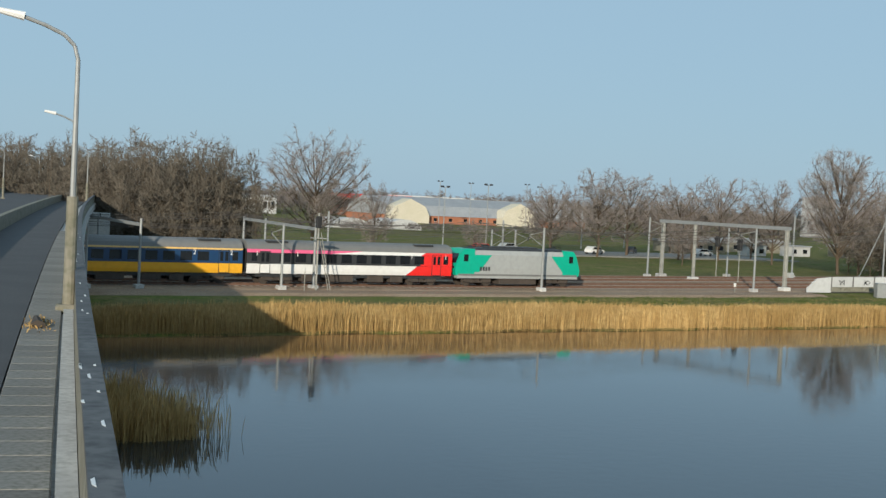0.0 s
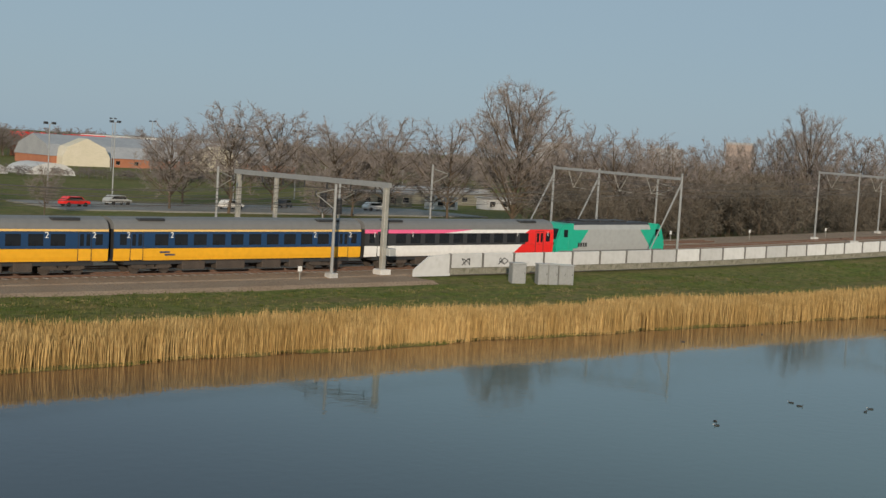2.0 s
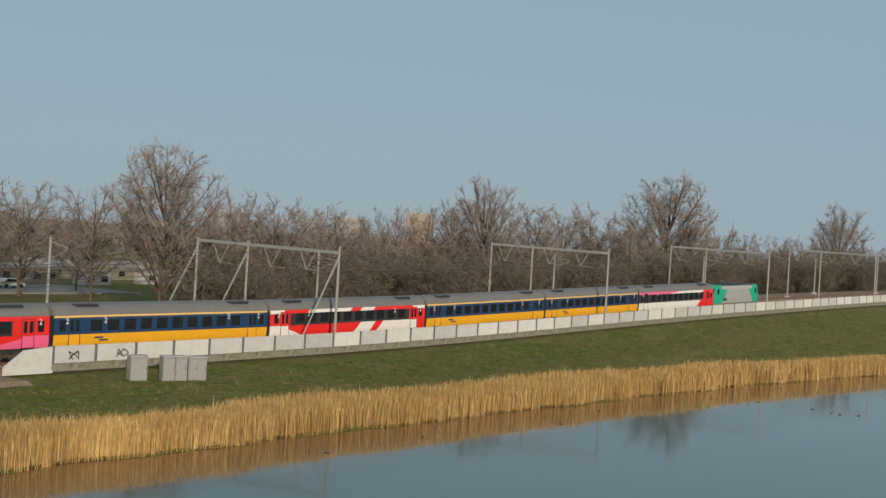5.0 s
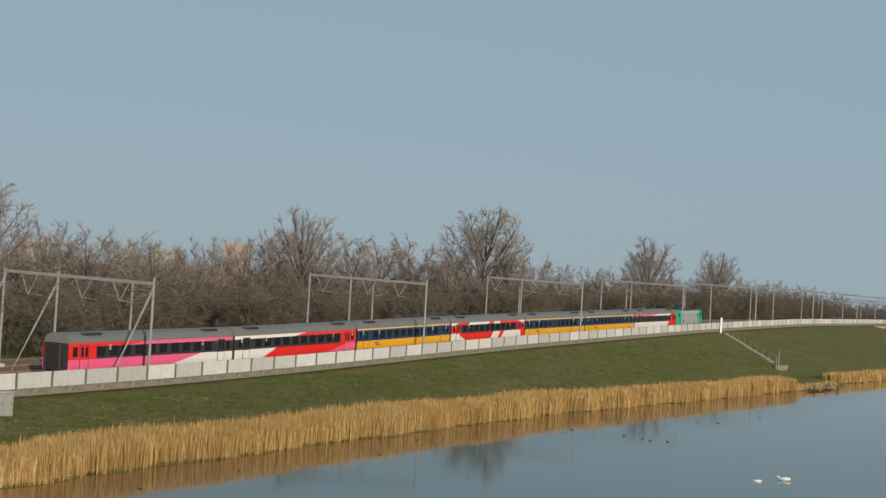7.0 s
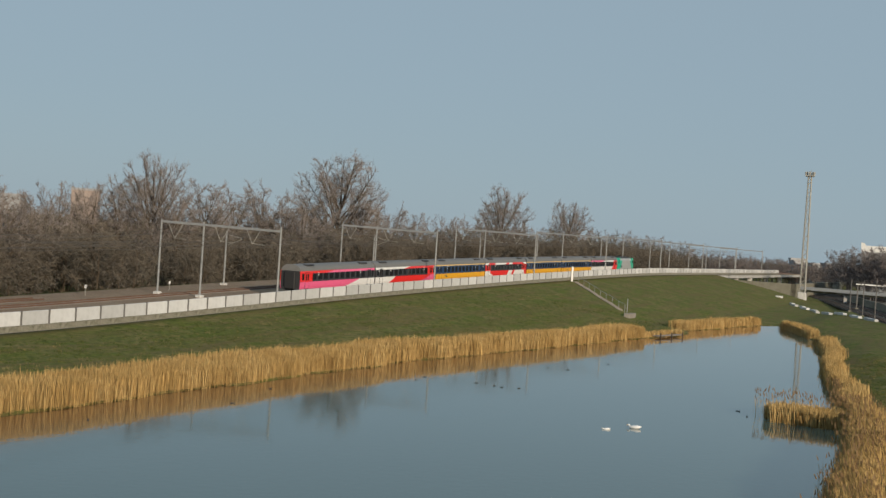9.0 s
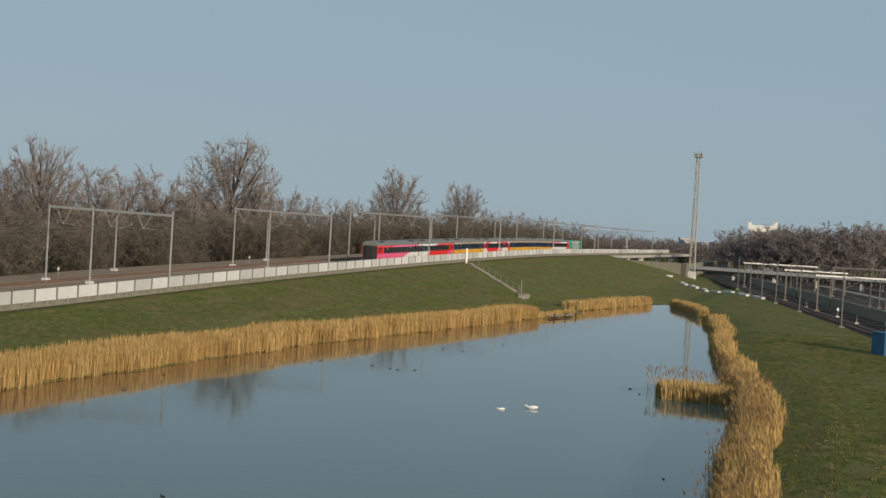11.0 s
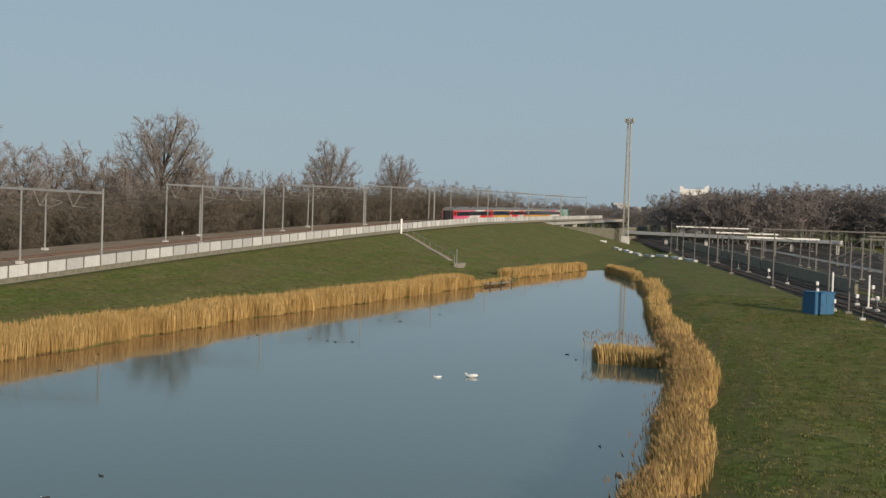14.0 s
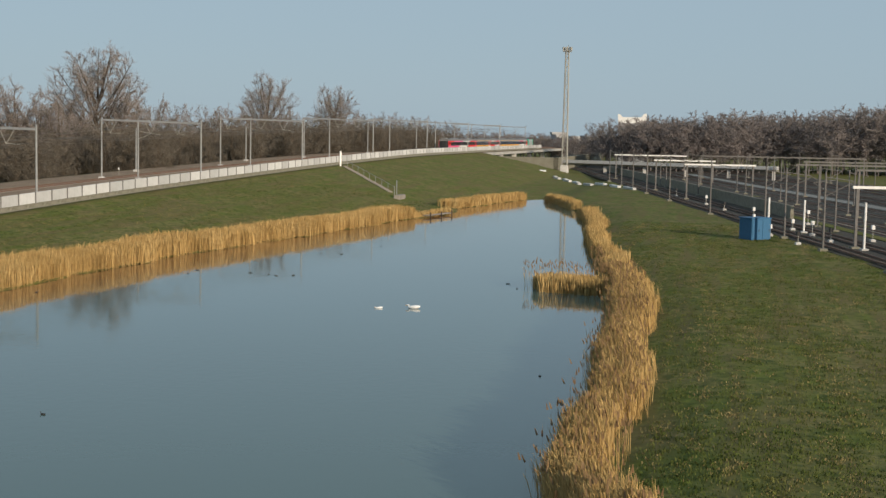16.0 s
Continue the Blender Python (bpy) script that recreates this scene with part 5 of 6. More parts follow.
for x0 in (58, 92, 150, 190, 240):
    for lat in (-2.0, -8.0, -14.0):
        x, y = bend(x0, lat)
        part("pier", Shape().soft_box(-0.6, 0.6, -0.9, 0.9, -1.5, DECK_Z - 1.3, 0.2), CONCRETE, road_bridge, m=pose(x, y, 0))
    x, y = bend(x0, -8.0)
    part("crosshead", Shape().soft_box(-0.8, 0.8, -8.2, 8.4, DECK_Z - 1.5, DECK_Z - 0.71, 0.1), CONCRETE, road_bridge, m=pose(x, y, 0))
x, y = bend(152, -7.0)
ab = part("abutment", Shape().box(0, 2, -9.5, 7.5, 0.5, DECK_Z - 0.72), CONCRETE, road_bridge, m=pose(x, y, 0))
part("painted_patch", Shape().box(-0.02, 0.0, -7.0, -3.6, 4.0, 6.6), GREEN, ab, "green paint on the abutment")


def build_lamp(x, lat, side, h=6.0):
    px, py = bend(x, lat)
    lp = thing("street_lamp", BRIDGE @ pose(px, py, DECK_Z), "slim grey street lamp with a curved arm on the bridge", "street lamp", "bridge lamps")
    part("base", Shape().tube((0, 0, -0.1), (0, 0, 2.5), 0.14, 0.13, 12), DARK_CONCRETE, lp, "thicker scuffed lower pole")
    part("collar", Shape().soft_box(-0.3, 0.3, -0.28, 0.28, -0.05, 0.12, 0.05), DARK_CONCRETE, lp)
    arm = Shape().tube((0, 0, 2.5), (0, 0, h - 0.5), 0.065, 0.05, 8)
    pts = [(0, 0, h - 0.5), (0, side * 0.08, h - 0.2), (0, side * 0.3, h + 0.02), (0, side * 0.7, h + 0.2), (0, side * 1.2, h + 0.36)]
    for p, q in zip(pts, pts[1:]):
        arm.tube(p, q, 0.045, 0.045, 8)
    part("pole", arm, GALV, lp)
    part("lantern", Shape().tube((0, side * 1.15, h + 0.36), (0, side * 1.75, h + 0.46), 0.1, 0.06, 8), WHITE, lp)


for x, lat in ((31, 0.12), (76.5, 0.0), (148, 0.0), (262, 0.0)):
    build_lamp(x, lat, 1)
for x in (120, 175, 240):
    build_lamp(x, -10.5, 1)
moss = thing("debris_heap", BRIDGE @ pose(27.6, 0.35, DECK_Z), "small heap of dry weeds and moss at the lamp foot", "debris")
rng = np.random.default_rng(4)
part("weeds", blades([(rng.normal(0, 0.5), rng.normal(0, 0.12), 0) for _ in range(260)], 0.03, 0.1, 0.02, 0.8, 0), REED, moss)
part("clod", Shape().tube((-0.6, 0, 0.0), (0.5, 0.05, 0.08), 0.16, 0.07, 8), UNDER, moss)

# ---- rail yard ----
YARD = TRACK @ pose(147.8, -93.7, 0.97, 0, 0, 10.9)
yard_bed = Shape().box(-160, 420, -70, 1.2, -0.4, 0.06)
tagged(solid("yard_bed", yard_bed, YARD_BALLAST, YARD), "dark oily ballast of the rail yard", "track bed", kind="structure")
for y0 in (-0.6, -5.0, -13.0, -17.6, -24.0, -29.0, -38.0, -43.0, -52.0, -57.0):
    yt = thing("yard_track", YARD, "dark rails on sleepers in the rail yard", "track", "yard tracks")
    yt["kind"] = "structure"
    for off in (-0.75, 0.75):
        part("rail", Shape().box(-150, 400, y0 + off - 0.04, y0 + off + 0.04, 0.14, 0.3), RAIL, yt)
    sl = Shape()
    for x in np.arange(-60, 200, 0.7):
        sl.box(x - 0.12, x + 0.12, y0 - 1.25, y0 + 1.25, 0.06, 0.15)
    part("sleepers", sl, UNDER if y0 > -10 else SLEEPER, yt)["kind"] = "stuff"
# Upright dark strip for a shaded trench side; the shade is in its colour.
tagged(solid("retaining_wall", Shape().box(60, 330, -9.4, -8.9, -0.3, 2.0), DARK_CONCRETE, YARD), "low retaining wall between the yard tracks, coloured dark for the trench's shade", "wall", kind="structure")
tagged(solid("service_path", Shape().box(-120, 300, -35.5, -32.2, -0.3, 0.12), PAVING, YARD), "pale concrete path through the yard", "path", kind="structure")
tagged(solid("grass_strip", Shape().box(-120, 300, -11.4, -9.6, -0.3, 0.14), GRASS, YARD), "strip of grass between yard tracks", "grass strip", kind="structure")


def build_yard_mast(x, y, h, sgn=-1, arm=3.0):
    ms = thing("yard_mast", YARD @ pose(x, y, 0), "dark steel overhead line mast in the rail yard", "catenary mast", "yard masts")
    part("post", Shape().tube((0, 0, -0.3), (0, 0, h), 0.13, 0.1, 8), YARD_STEEL, ms)
    part("footing", Shape().soft_box(-0.45, 0.45, -0.45, 0.45, -0.3, 0.3, 0.06), DARK_CONCRETE, ms)
    part("bracket", Shape().tube((0, 0, h - 0.5), (0, sgn * arm, h - 0.9), 0.05).tube((0, 0, h - 2.6), (0, sgn * arm, h - 0.95), 0.045), YARD_STEEL, ms)
    return ms


def build_gantry(x, y0, y1, h, mat=WHITE, label="pale steel signal gantry across the yard tracks"):
    g = thing("signal_gantry", YARD @ pose(x, 0, 0), label, "gantry", "yard gantries")
    for y in (y0, y1):
        part("post", Shape().soft_box(-0.16, 0.16, -0.16, 0.16, -0.3, h, 0.03), YARD_STEEL, g, m=pose(0, y, 0))
        part("footing", Shape().soft_box(-0.5, 0.5, -0.5, 0.5, -0.3, 0.3, 0.06), DARK_CONCRETE, g, m=pose(0, y, 0))
    part("beam", Shape().box(-0.2, 0.2, min(y0, y1) - 0.5, max(y0, y1) + 0.5, h, h + 0.3), mat, g)
    return g


for x, y in ((1.5, 1.6), (19, 1.6), (28, 2.0), (67, 1.8), (110, 1.6), (142, 1.6), (162, 2.0), (186, 1.8), (-22, 1.8), (215, 1.6)):
    build_yard_mast(x, y, 8.4)
rnd = random.Random(5)
for k in range(34):
    build_yard_mast(-10 + 9.0 * k + rnd.uniform(-3, 3), rnd.choice((-8.2, -20.6, -31.0, -47.5, -62)), rnd.uniform(7.0, 8.6), rnd.choice((-1, 1)))
for x, y0, y1 in ((5, -2.8, -9.8), (42, -20.5, -30), (118, -2.8, -15.4), (160, -2.8, -15.4), (240, -2.8, -22)):
    build_gantry(x, y0, y1, 6.6)
for x, y0, y1 in ((30, -31, -47), (66, -20.6, -62), (104, -20.6, -62), (140, -31, -62), (205, -20.6, -62)):
    build_gantry(x, y0, y1, 7.2, YARD_STEEL, "grey lattice beam over the yard tracks")
for k, (x, y, h) in enumerate(((14, -2.6, 1.2), (22, 2.6, 1.0), (24, -3.0, 1.4), (9, 2.4, 1.1), (34, -3.0, 1.0), (57, -2.8, 1.3), (80, -2.9, 1.0), (98, -3.1, 1.2), (46, -8.0, 1.6), (130, -2.8, 1.2), (16, -8.0, 1.5), (3, -8.0, 1.2))):
    d = thing("dwarf_signal", YARD @ pose(x, y, 0), "small pale dwarf signal on a concrete foot", "signal", "dwarf signals")
    part("foot", Shape().soft_box(-0.3, 0.3, -0.3, 0.3, -0.2, 0.35, 0.05), CONCRETE, d)
    part("post", Shape().tube((0, 0, 0.3), (0, 0, h), 0.05), GREY_STEEL, d)
    part("head", Shape().soft_box(-0.22, 0.22, -0.2, 0.2, h, h + 0.5, 0.05), WHITE if k % 3 else BLACK, d)
for x, y, h in ((25.0, 2.2, 4.6), (3.0, -3.2, 5.2), (29.0, -3.2, 4.2)):
    pl = thing("cable_pole", YARD @ pose(x, y, 0), "white sleeved cable pole beside the yard track", "pole", "cable poles")
    part("post", Shape().tube((0, 0, -0.2), (0, 0, h), 0.13, 0.13, 8), WHITE, pl)
    part("foot", Shape().soft_box(-0.5, 0.5, -0.4, 0.4, -0.2, 0.25, 0.05), CONCRETE, pl)
# blue cabin
cab_s, cab_n = 164.0, -85.4
cabin = thing("equipment_cabin", Matrix.Translation(spot(cab_s, cab_n, 0.95)) @ pose(0, 0, 0, 0, 0, TURN - 50), "bright blue metal equipment cabin on the grass beside the yard", "cabin")
part("body", Shape().soft_box(-1.9, 1.0, -1.1, 1.1, -0.15, 2.5, 0.03), BLUE_BOX, cabin)
part("roof", Shape().soft_box(-2.0, 1.1, -1.2, 1.2, 2.503, 2.62, 0.04), BLUE_BOX, cabin)
for x in (-1.25, 0.3):
    dr = part("door", Shape().soft_box(-0.55, 0.55, -0.03, 0.03, 0.1, 2.35, 0.02), BLUE_BOX, cabin, m=pose(x, -1.115, 0))
    part("handle", Shape().box(-0.04, 0.04, -0.07, -0.03, 1.0, 1.25), DARK, dr, m=pose(0.4, 0, 0))
part("roof_vent", Shape().tube((-0.4, 0.3, 2.6), (-0.4, 0.3, 2.95), 0.18, 0.18, 10), WHITE, cabin)

# white concrete blocks along the yard edge
block = Shape().soft_box(-1.6, 1.6, -0.5, 0.5, 0, 0.55, 0.08).mesh("block")
block.materials.append(WHITE_PANEL)
for k in range(14):
    t = k / 13
    s, n = 380 - 74 * t, -34.5 - 27.0 * t + (0.8 if k % 2 else 0)
    bl = solid("concrete_block", block, WHITE_PANEL, Matrix.Translation(spot(s, n, ground_z(s, n) - 0.05)) @ pose(0, 0, 0, 0, 0, TURN + 16 + (k * 37) % 23))
    tagged(bl, "white concrete block lying on the grass at the yard edge", "concrete block", "concrete blocks")
bx = thing("white_kiosk", Matrix.Translation(spot(398, -28.5, 0.9)) @ pose(0, 0, 0, 0, 0, TURN), "small white kiosk at the foot of the embankment", "cabinet")
part("body", Shape().soft_box(-1.0, 1.0, -0.9, 0.9, -0.1, 1.7, 0.06), WHITE, bx)

# underpass and pale footbridge behind the yard
up = thing("underpass_wall", TRACK, "dark concrete underpass wall below the flyover", "wall")
up["kind"] = "structure"
part("wall", Shape().box(455, 620, -26.0, -24.5, 0.5, 5.4), DARK_CONCRETE, up)
part("wing", Shape().box(455, 457, -26, -5, 0.5, 5.4), DARK_CONCRETE, up)
fb = thing("pale_viaduct", TRACK, "pale concrete viaduct crossing the yard", "bridge")
fb["kind"] = "structure"
part("beam", Shape().beam((438, -30, 4.6), (405, -96, 4.6), 1.6, 1.0), WHITE_PANEL, fb)
part("soffit", Shape().beam((440, -30, 3.8), (407, -96, 3.8), 3.0, 0.6), DARK_CONCRETE, fb)
for k in range(6):
    q = Vector((439, -31)).lerp(Vector((406, -95)), k / 5)
    part("pier", Shape().soft_box(-0.4, 0.4, -0.5, 0.5, 0.4, 3.6, 0.08), CONCRETE, fb, m=pose(q.x, q.y, 0))

# floodlight tower
tw = thing("floodlight_tower", Matrix.Translation(spot(425.0, -31.7, 0.9)) @ pose(0, 0, 0, 0, 0, TURN), "tall tapering grey lattice floodlight tower", "tower")
part("foundation", Shape().soft_box(-1.2, 1.2, -1.2, 1.2, -0.4, 2.6, 0.15), CONCRETE, tw)
for sx in (-1, 1):
    for sy in (-1, 1):
        part("leg", Shape().beam((sx * 0.8, sy * 0.8, 2.5), (sx * 0.45, sy * 0.45, 38.0), 0.22, 0.22), GREY_STEEL, tw)
for k in range(26):
    z0, z1 = 2.6 + k * 1.36, 2.6 + (k + 1) * 1.36
    w0, w1 = 0.8 - 0.35 * (z0 - 2.5) / 35.5, 0.8 - 0.35 * (z1 - 2.5) / 35.5
    br = Shape()
    sg = 1 if k % 2 else -1
    for a, b in (((-sg, -1), (sg, -1)), ((-sg, 1), (sg, 1)), ((-1, -sg), (-1, sg)), ((1, -sg), (1, sg))):
        br.beam((a[0] * w0, a[1] * w0, z0), (b[0] * w1, b[1] * w1, z1), 0.11, 0.11)
    part("brace", br, GREY_STEEL, tw)
part("platform", Shape().soft_box(-1.3, 1.3, -1.3, 1.3, 38.0, 38.3, 0.05), GREY_STEEL, tw)
for k in range(6):
    a = k * math.pi / 3
    part("floodlight", Shape().soft_box(-0.4, 0.4, -0.25, 0.25, 38.4, 39.4, 0.08), GREY_STEEL, tw, m=pose(1.2 * math.cos(a), 1.2 * math.sin(a), 0, 0, 0, math.degrees(a)))
part("antenna", Shape().tube((0.8, 0, 39.4), (2.6, 0, 40.0), 0.1), GREY_STEEL, tw)


# ---- buildings and sports ground ----
def house(name, s, n, length, depth, wall_h, roof_h, mats, label, turn=0.0, windows=0, flat=False):
    b = thing(name, Matrix.Translation(spot(s, n, ground_z(s, n) - 0.2)) @ pose(0, 0, 0, 0, 0, TURN + turn), label, "building")
    part("wall", Shape().box(-length / 2, length / 2, -depth / 2, depth / 2, 0, wall_h), mats[0], b)
    if flat:
        part("roof", Shape().box(-length / 2 - 0.3, length / 2 + 0.3, -depth / 2 - 0.3, depth / 2 + 0.3, wall_h + 0.003, wall_h + roof_h), mats[1], b)
    else:
        ring = [(-depth / 2 - 0.4, wall_h), (-depth * 0.38, wall_h + roof_h * 0.55), (0, wall_h + roof_h), (depth * 0.38, wall_h + roof_h * 0.55), (depth / 2 + 0.4, wall_h)]
        part("roof", Shape().prism(ring, -length / 2 - 0.3, length / 2 + 0.3), mats[1], b)
    for k in range(windows):
        x = -length / 2 + (k + 0.5) * length / windows
        wd = part("window", Shape().box(-0.7, 0.7, -0.06, 0.02, wall_h * 0.35, wall_h * 0.75), GLASS, b, m=pose(x, -depth / 2, 0))
        part("sill", Shape().box(-0.8, 0.8, -0.16, 0.0, wall_h * 0.33, wall_h * 0.35), CONCRETE, wd)
    return b


# Brick washed out for the far block: distance haze put into its colour.
HAZED_BRICK = material("hazed_brick", ((0.34, 0.27, 0.235), (0.38, 0.31, 0.27)), 0.9, 0.5, 6)
CREAM_WALL = material("cream_sheet", ((0.6, 0.55, 0.42), (0.66, 0.6, 0.48)), 0.8, 0.3, 3)
barn = house("riding_hall", 218, 318, 92, 26, 3.0, 6.6, (BRICK, SHEET), "long brick hall with a grey curved sheet roof", windows=14)
for x in (-36, 12):
    part("gable_wing", Shape().plate([(-8, 0), (8, 0), (8, 3.2), (6.2, 6.2), (0, 8.9), (-6.2, 6.2), (-8, 3.2)], -17, -11), CREAM_WALL, barn, "cream cross gable", m=pose(x, 0, 0))
house("industrial_hall", 225, 400, 40, 20, 8.0, 1.6, (BRICK, RED), "distant hall with a red roof edge", flat=True)
house("industrial_hall", 262, 400, 55, 20, 8.8, 1.2, (SHEET, WHITE_PANEL), "distant hall with a white roof edge", flat=True)
house("white_office", 146, 372, 26, 14, 6.5, 1.0, (WHITE_PANEL, SHEET), "low white office building with dark windows", flat=True, windows=8)
house("white_office", 118, 420, 30, 14, 7.5, 1.0, (SHEET, WHITE_PANEL), "grey and white office building in the distance", flat=True, windows=8)
for s, n in ((113, 222), (131, 224)):
    tn = thing("tunnel_tent", Matrix.Translation(spot(s, n, 0.9)) @ pose(0, 0, 0, 0, 0, TURN), "white arched tunnel tent on the field", "tent", "tunnel tents")
    part("cover", Shape().prism([(6 * math.cos(a), 3.0 * math.sin(a)) for a in np.linspace(0, math.pi, 11)], -7, 7), WHITE_PANEL, tn, m=pose(0, 0, 0, 0, 0, 90))
for s, n, w in ((176, 128, 26), (150, 118, 16), (204, 112, 22), (236, 108, 24), (190, 146, 30)):
    house("club_shed", s, n, w, 7, 2.6, 0.5, (DARK_CONCRETE, SHEET), "low dark club shed beside the sports field", flat=True, windows=5)
for s, n, w in ((178, 112, 7), (207, 100, 5), (160, 108, 6), (246, 96, 6)):
    house("white_cabin", s, n, w, 3, 2.4, 0.3, (WHITE_PANEL, SHEET), "small white dugout cabin at the field", flat=True, windows=2)
for az, d, w, h, lab in ((-8.6, 640, 11, 23, "orange brick apartment block far behind the trees"), (-11.5, 700, 18, 19, "pale apartment block far behind the trees"), (-16.6, 560, 14, 17, "white flat roofed block in the distance")):
    q = Vector((math.sin(radians(az)), math.cos(radians(az)))) * d
    b = house("apartment_block", q.dot(ALONG), q.dot(ACROSS) - REACH, w, 12, h, 1.0, (HAZED_BRICK if "orange" in lab else SHEET, SHEET), lab, flat=True, turn=30)
    for f in range(int(h / 3) - 1):
        for k in range(5):
            part("window", Shape().box(-0.9, 0.9, -0.08, 0.02, 0, 1.4), GLASS, b, m=pose(-w / 2 + (k + 0.5) * w / 5, -6, 1.5 + 3 * f))
# pale roof structure above the far wood
q = Vector((math.sin(radians(23.95)), math.cos(radians(23.95)))) * 660
far_hall = thing("far_hall", Matrix.Translation((q.x, q.y, 0)) @ pose(0, 0, 0, 0, 0, -23.95), "tall hall with a white raised roof frame beyond the wood", "building")
part("wall", Shape().box(-6.5, 6.5, -4, 4, 0, 19.5), SHEET, far_hall)
part("roof_frame", Shape().plate([(-6.8, 19.5), (6.8, 19.5), (6.6, 24.2), (5.2, 23.9), (4.2, 22.3), (-4.8, 22.3), (-5.6, 23.4), (-7.0, 23.8)], -4.2, 4.2), WHITE, far_hall)
for az, d, h, w in ((20.9, 700, 14.2, 2.4), (22.2, 760, 12.8, 7), (21.6, 790, 12.4, 12)):
    q = Vector((math.sin(radians(az)), math.cos(radians(az)))) * d
    house("distant_building", q.dot(ALONG), q.dot(ACROSS) - REACH, w, 8, h - 1, 1.0, (SHEET, SHEET), "pale low building on the horizon", flat=True, turn=30)
# sports ground lamps
for s, n, h in ((170, 262, 15), (186, 268, 15), (205, 262, 15.5), (216, 270, 15), (240, 262, 15.5), (250, 268, 15), (268, 250, 14), (120, 120, 13.5), (142, 132, 13.5), (100, 128, 13), (84, 120, 12)):
    lm = thing("floodlight_mast", Matrix.Translation(spot(s, n, 0.9)) @ pose(0, 0, 0, 0, 0, TURN), "slim pale sports field floodlight mast", "floodlight", "sports field lights")
    part("pole", Shape().tube((0, 0, -0.2), (0, 0, h), 0.14, 0.08, 8), GALV, lm)
    part("cross_bar", Shape().beam((-0.9, 0, h), (0.9, 0, h), 0.08, 0.08), GALV, lm)
    for x in (-0.7, 0.7):
        part("lamp", Shape().soft_box(-0.35, 0.35, -0.2, 0.2, -0.05, 0.35, 0.05), DARK, lm, m=pose(x, 0, h))
tagged(solid("car_park", Shape().box(70, 150, 84, 104, 0.9, 1.22), PAVING, TRACK), "grey paved car park behind the railway", "car park", kind="structure")
tagged(solid("canal_path", Shape().add([(18, 60, 1.12), (24, 60, 1.12), (70, 230, 1.12), (64, 230, 1.12)], [(0, 1, 2, 3)]), PAVING, TRACK), "pale straight path beside a ditch", "path", kind="structure")


def build_car(s, n, paint_mat, label, turn):
    c = thing("parked_car", Matrix.Translation(spot(s, n, 1.22)) @ pose(0, 0, 0, 0, 0, TURN + turn), label, "car", "parked cars")
    body = Shape().plate([(-2.1, 0.35), (2.1, 0.35), (2.15, 0.75), (1.3, 0.95), (0.7, 1.45), (-1.3, 1.48), (-2.0, 0.95), (-2.15, 0.7)], -0.85, 0.85)
    part("body", body, paint_mat, c)
    part("side_windows", Shape().plate([(1.1, 0.97), (0.62, 1.38), (-1.2, 1.4), (-1.7, 0.97)], -0.87, 0.87), GLASS, c)
    for x in (-1.35, 1.35):
        for y in (-0.8, 0.8):
            part("wheel", Shape().tube((x, y - 0.1, 0.33), (x, y + 0.1, 0.33), 0.33, 0.33, 14), BLACK, c)


for s, n, mt, lab, tr in ((101, 91, WHITE, "white hatchback parked behind the railway", 15), (84, 96, SILVER, "silver car parked behind the railway", 10), (116, 98, DARK, "dark car parked behind the railway", 40), (133, 95, WHITE, "white car parked near the sheds", 0), (74, 90, RED, "red car parked on the paved lot", 5)):
    build_car(s, n, mt, lab, tr)


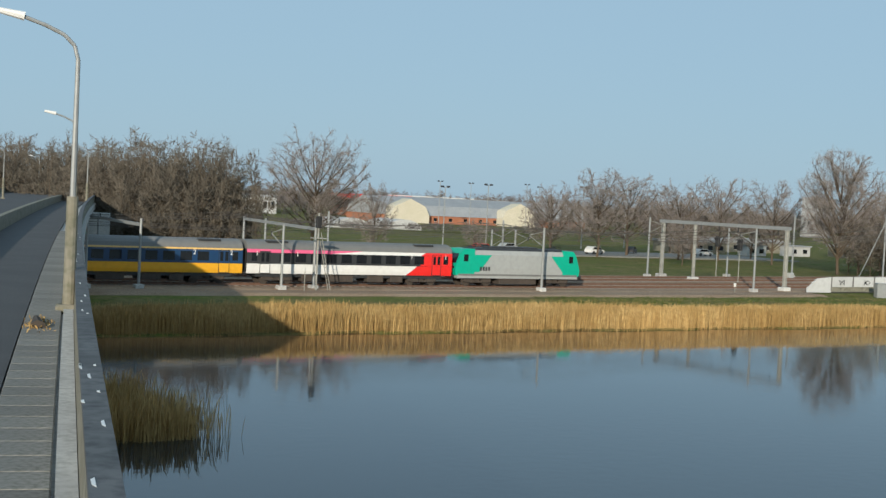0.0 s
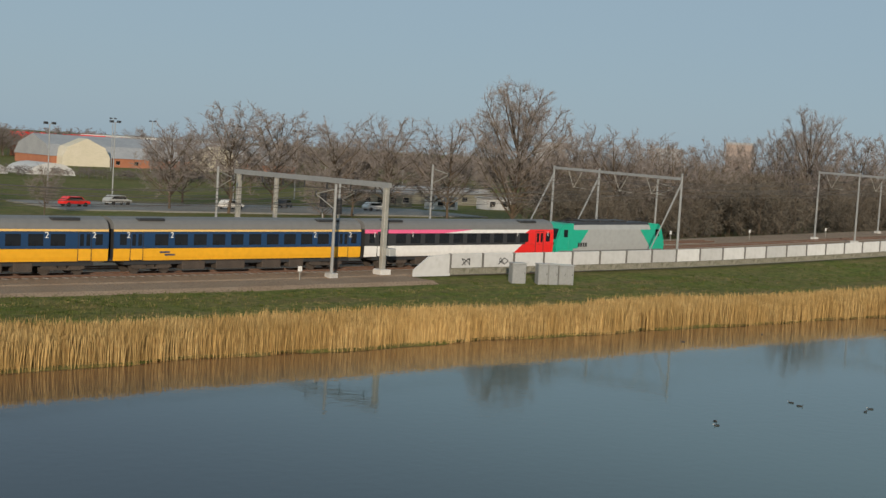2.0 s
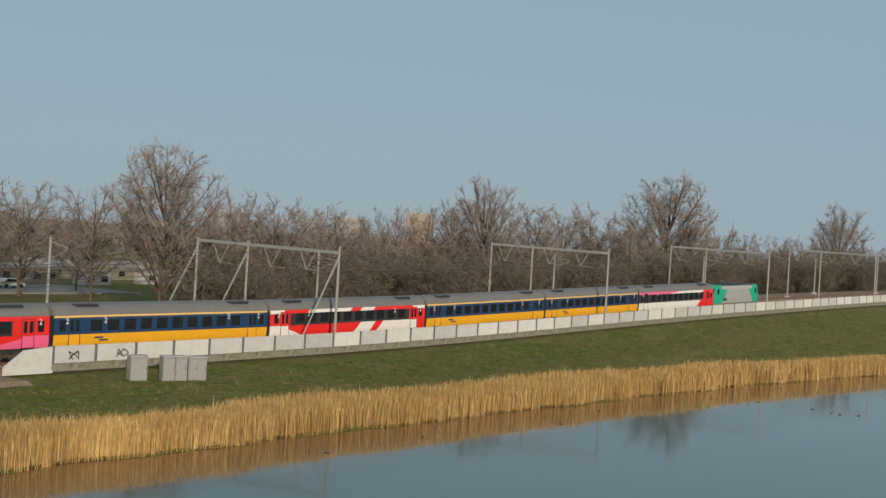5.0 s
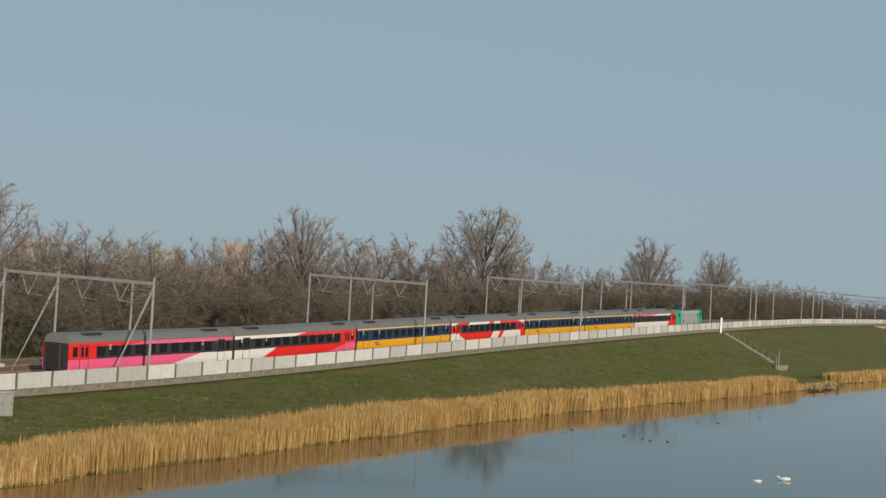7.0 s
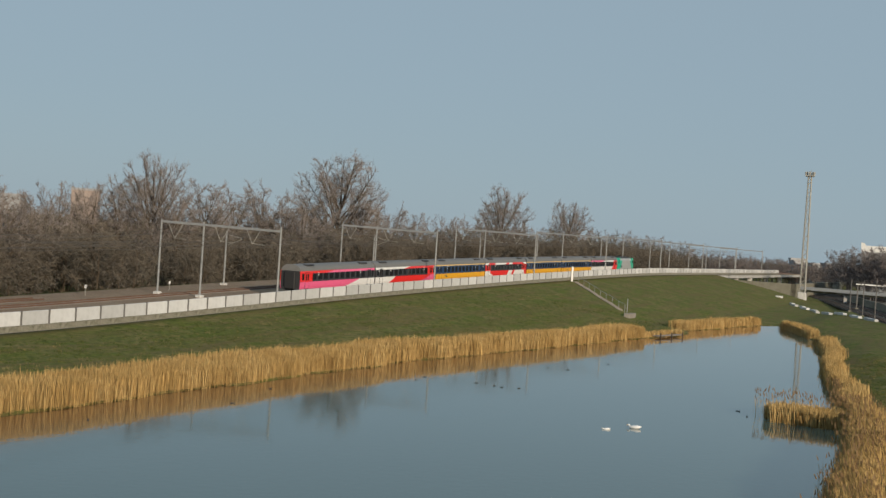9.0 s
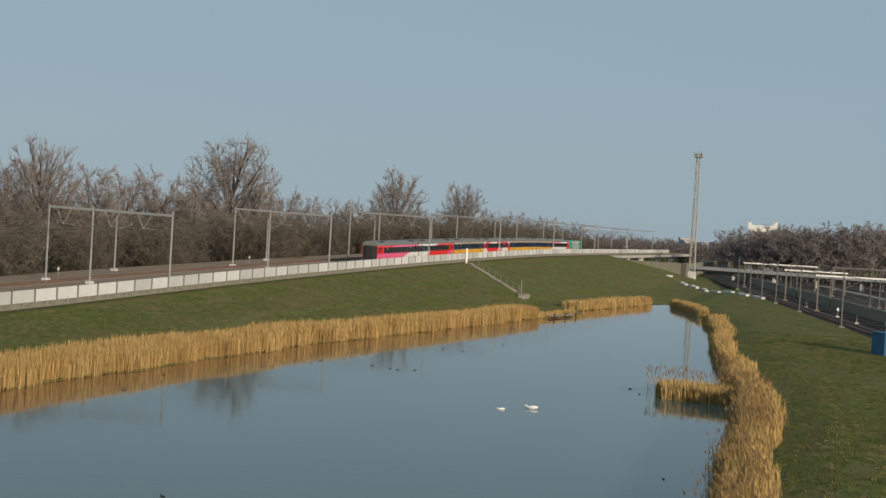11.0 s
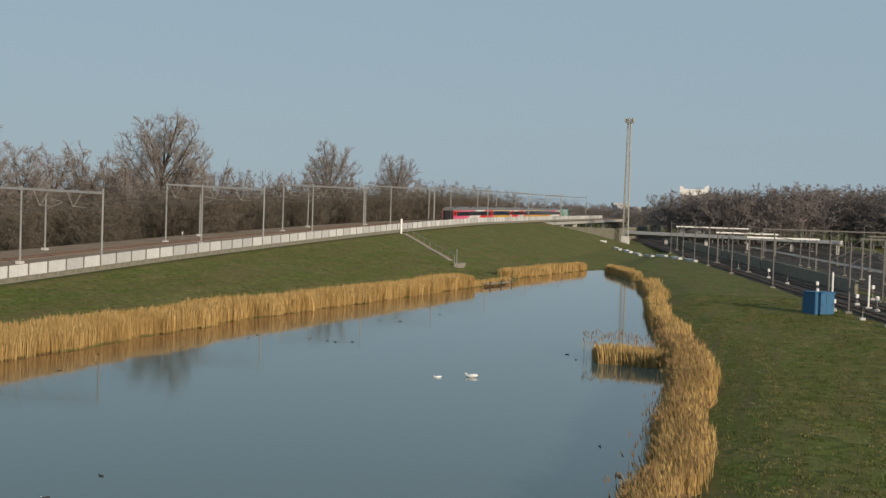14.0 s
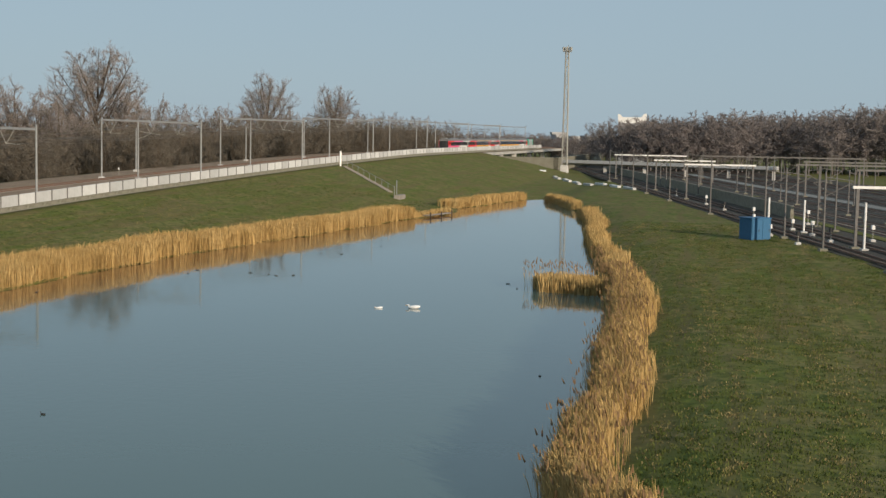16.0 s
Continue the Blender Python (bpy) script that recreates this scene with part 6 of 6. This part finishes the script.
# ---- birds ----
def build_bird(name, size, mats, label, category, neck):
    b = thing(name, Matrix(), label, category, category + "s on the pond")
    rings = []
    for t, w, z in ((-0.5, 0.02, 0.24), (-0.4, 0.13, 0.2), (-0.15, 0.22, 0.17), (0.15, 0.2, 0.15), (0.38, 0.1, 0.14), (0.48, 0.02, 0.15)):
        rings.append([(t * size, w * size * math.cos(a), (z + w * 0.7 * math.sin(a)) * size) for a in np.linspace(0, 2 * math.pi, 9)[:-1]])
    body = Shape()
    body.add([p for r in rings for p in r], [(i * 8 + j, i * 8 + (j + 1) % 8, (i + 1) * 8 + (j + 1) % 8, (i + 1) * 8 + j) for i in range(5) for j in range(8)])
    part("body", body, mats[0], b, smooth=True)
    nk = Shape()
    top = (0.45 * size, 0, neck * size)
    nk.tube((0.36 * size, 0, 0.16 * size), top, 0.055 * size, 0.045 * size, 8).tube(top, (0.56 * size, 0, (neck - 0.02) * size), 0.065 * size, 0.04 * size, 8)
    part("neck", nk, mats[0], b)
    part("bill", Shape().tube((0.56 * size, 0, (neck - 0.02) * size), (0.66 * size, 0, (neck - 0.06) * size), 0.03 * size, 0.012 * size, 6), mats[1], b)
    return b


swan_a = build_bird("swan", 0.95, (FEATHER, YELLOW), "white swan resting on the water", "swan", 0.3)
swan_b = build_bird("swan", 0.55, (FEATHER, YELLOW), "white swan with its neck down in the water", "swan", 0.24)
coot = build_bird("coot", 0.34, (DUCK, WHITE), "small dark water bird on the pond", "coot", 0.4)
for k, (s, n) in enumerate(((113.3, -63.7), (109.9, -65.0), (113.5, -40.6), (112.6, -42.6), (112.0, -43.5), (112.8, -44.8), (134.5, -40.7), (134.5, -42.9), (110.7, -35.9), (113.8, -35.5), (93.9, -30.6), (53.8, -52.6), (49.1, -52.7), (145.8, -44.2), (46.0, -50.4), (48.1, -53.0), (46.4, -49.6), (37.2, -51.7), (38.0, -51.0), (84, -33), (70, -31), (60, -31.5))):
    copy_thing(coot, Matrix.Translation(spot(s, n, -0.04)) @ pose(0, 0, 0, 0, 0, (k * 77) % 360))


# ---- motion of things ----
def motions():
    ts = [k * 0.5 for k in range(33)]
    walk(loco, [(t, on_rails(head_s(t) + LOCO / 2, 0, 10.4)) for t in ts])
    for k, c in enumerate(COACHES):
        walk(c, [(t, on_rails(head_s(t) - (k + 0.5) * COACH)) for t in ts])
    for bird, turn, rows in (
            (swan_a, 150, ((0, 98.5, -58.0), (7, 96.8, -58.7), (9, 95.2, -59.4), (12.5, 94.9, -59.7), (16, 94.8, -59.8))),
            (swan_b, 170, ((0, 96.0, -57.2), (7, 94.6, -57.4), (9, 93.0, -57.9), (12.5, 93.3, -57.7), (16, 94.0, -57.4))),
            (coot, 260, ((0, 76.5, -72.0), (10, 72.4, -72.2), (12.5, 71.3, -72.3), (14.5, 70.6, -72.3), (16, 70.1, -72.3)))):
        walk(bird, [(t, Matrix.Translation(spot(s, n, -0.05)) @ pose(0, 0, 0, 0, 0, turn)) for t, s, n in rows])


motions()
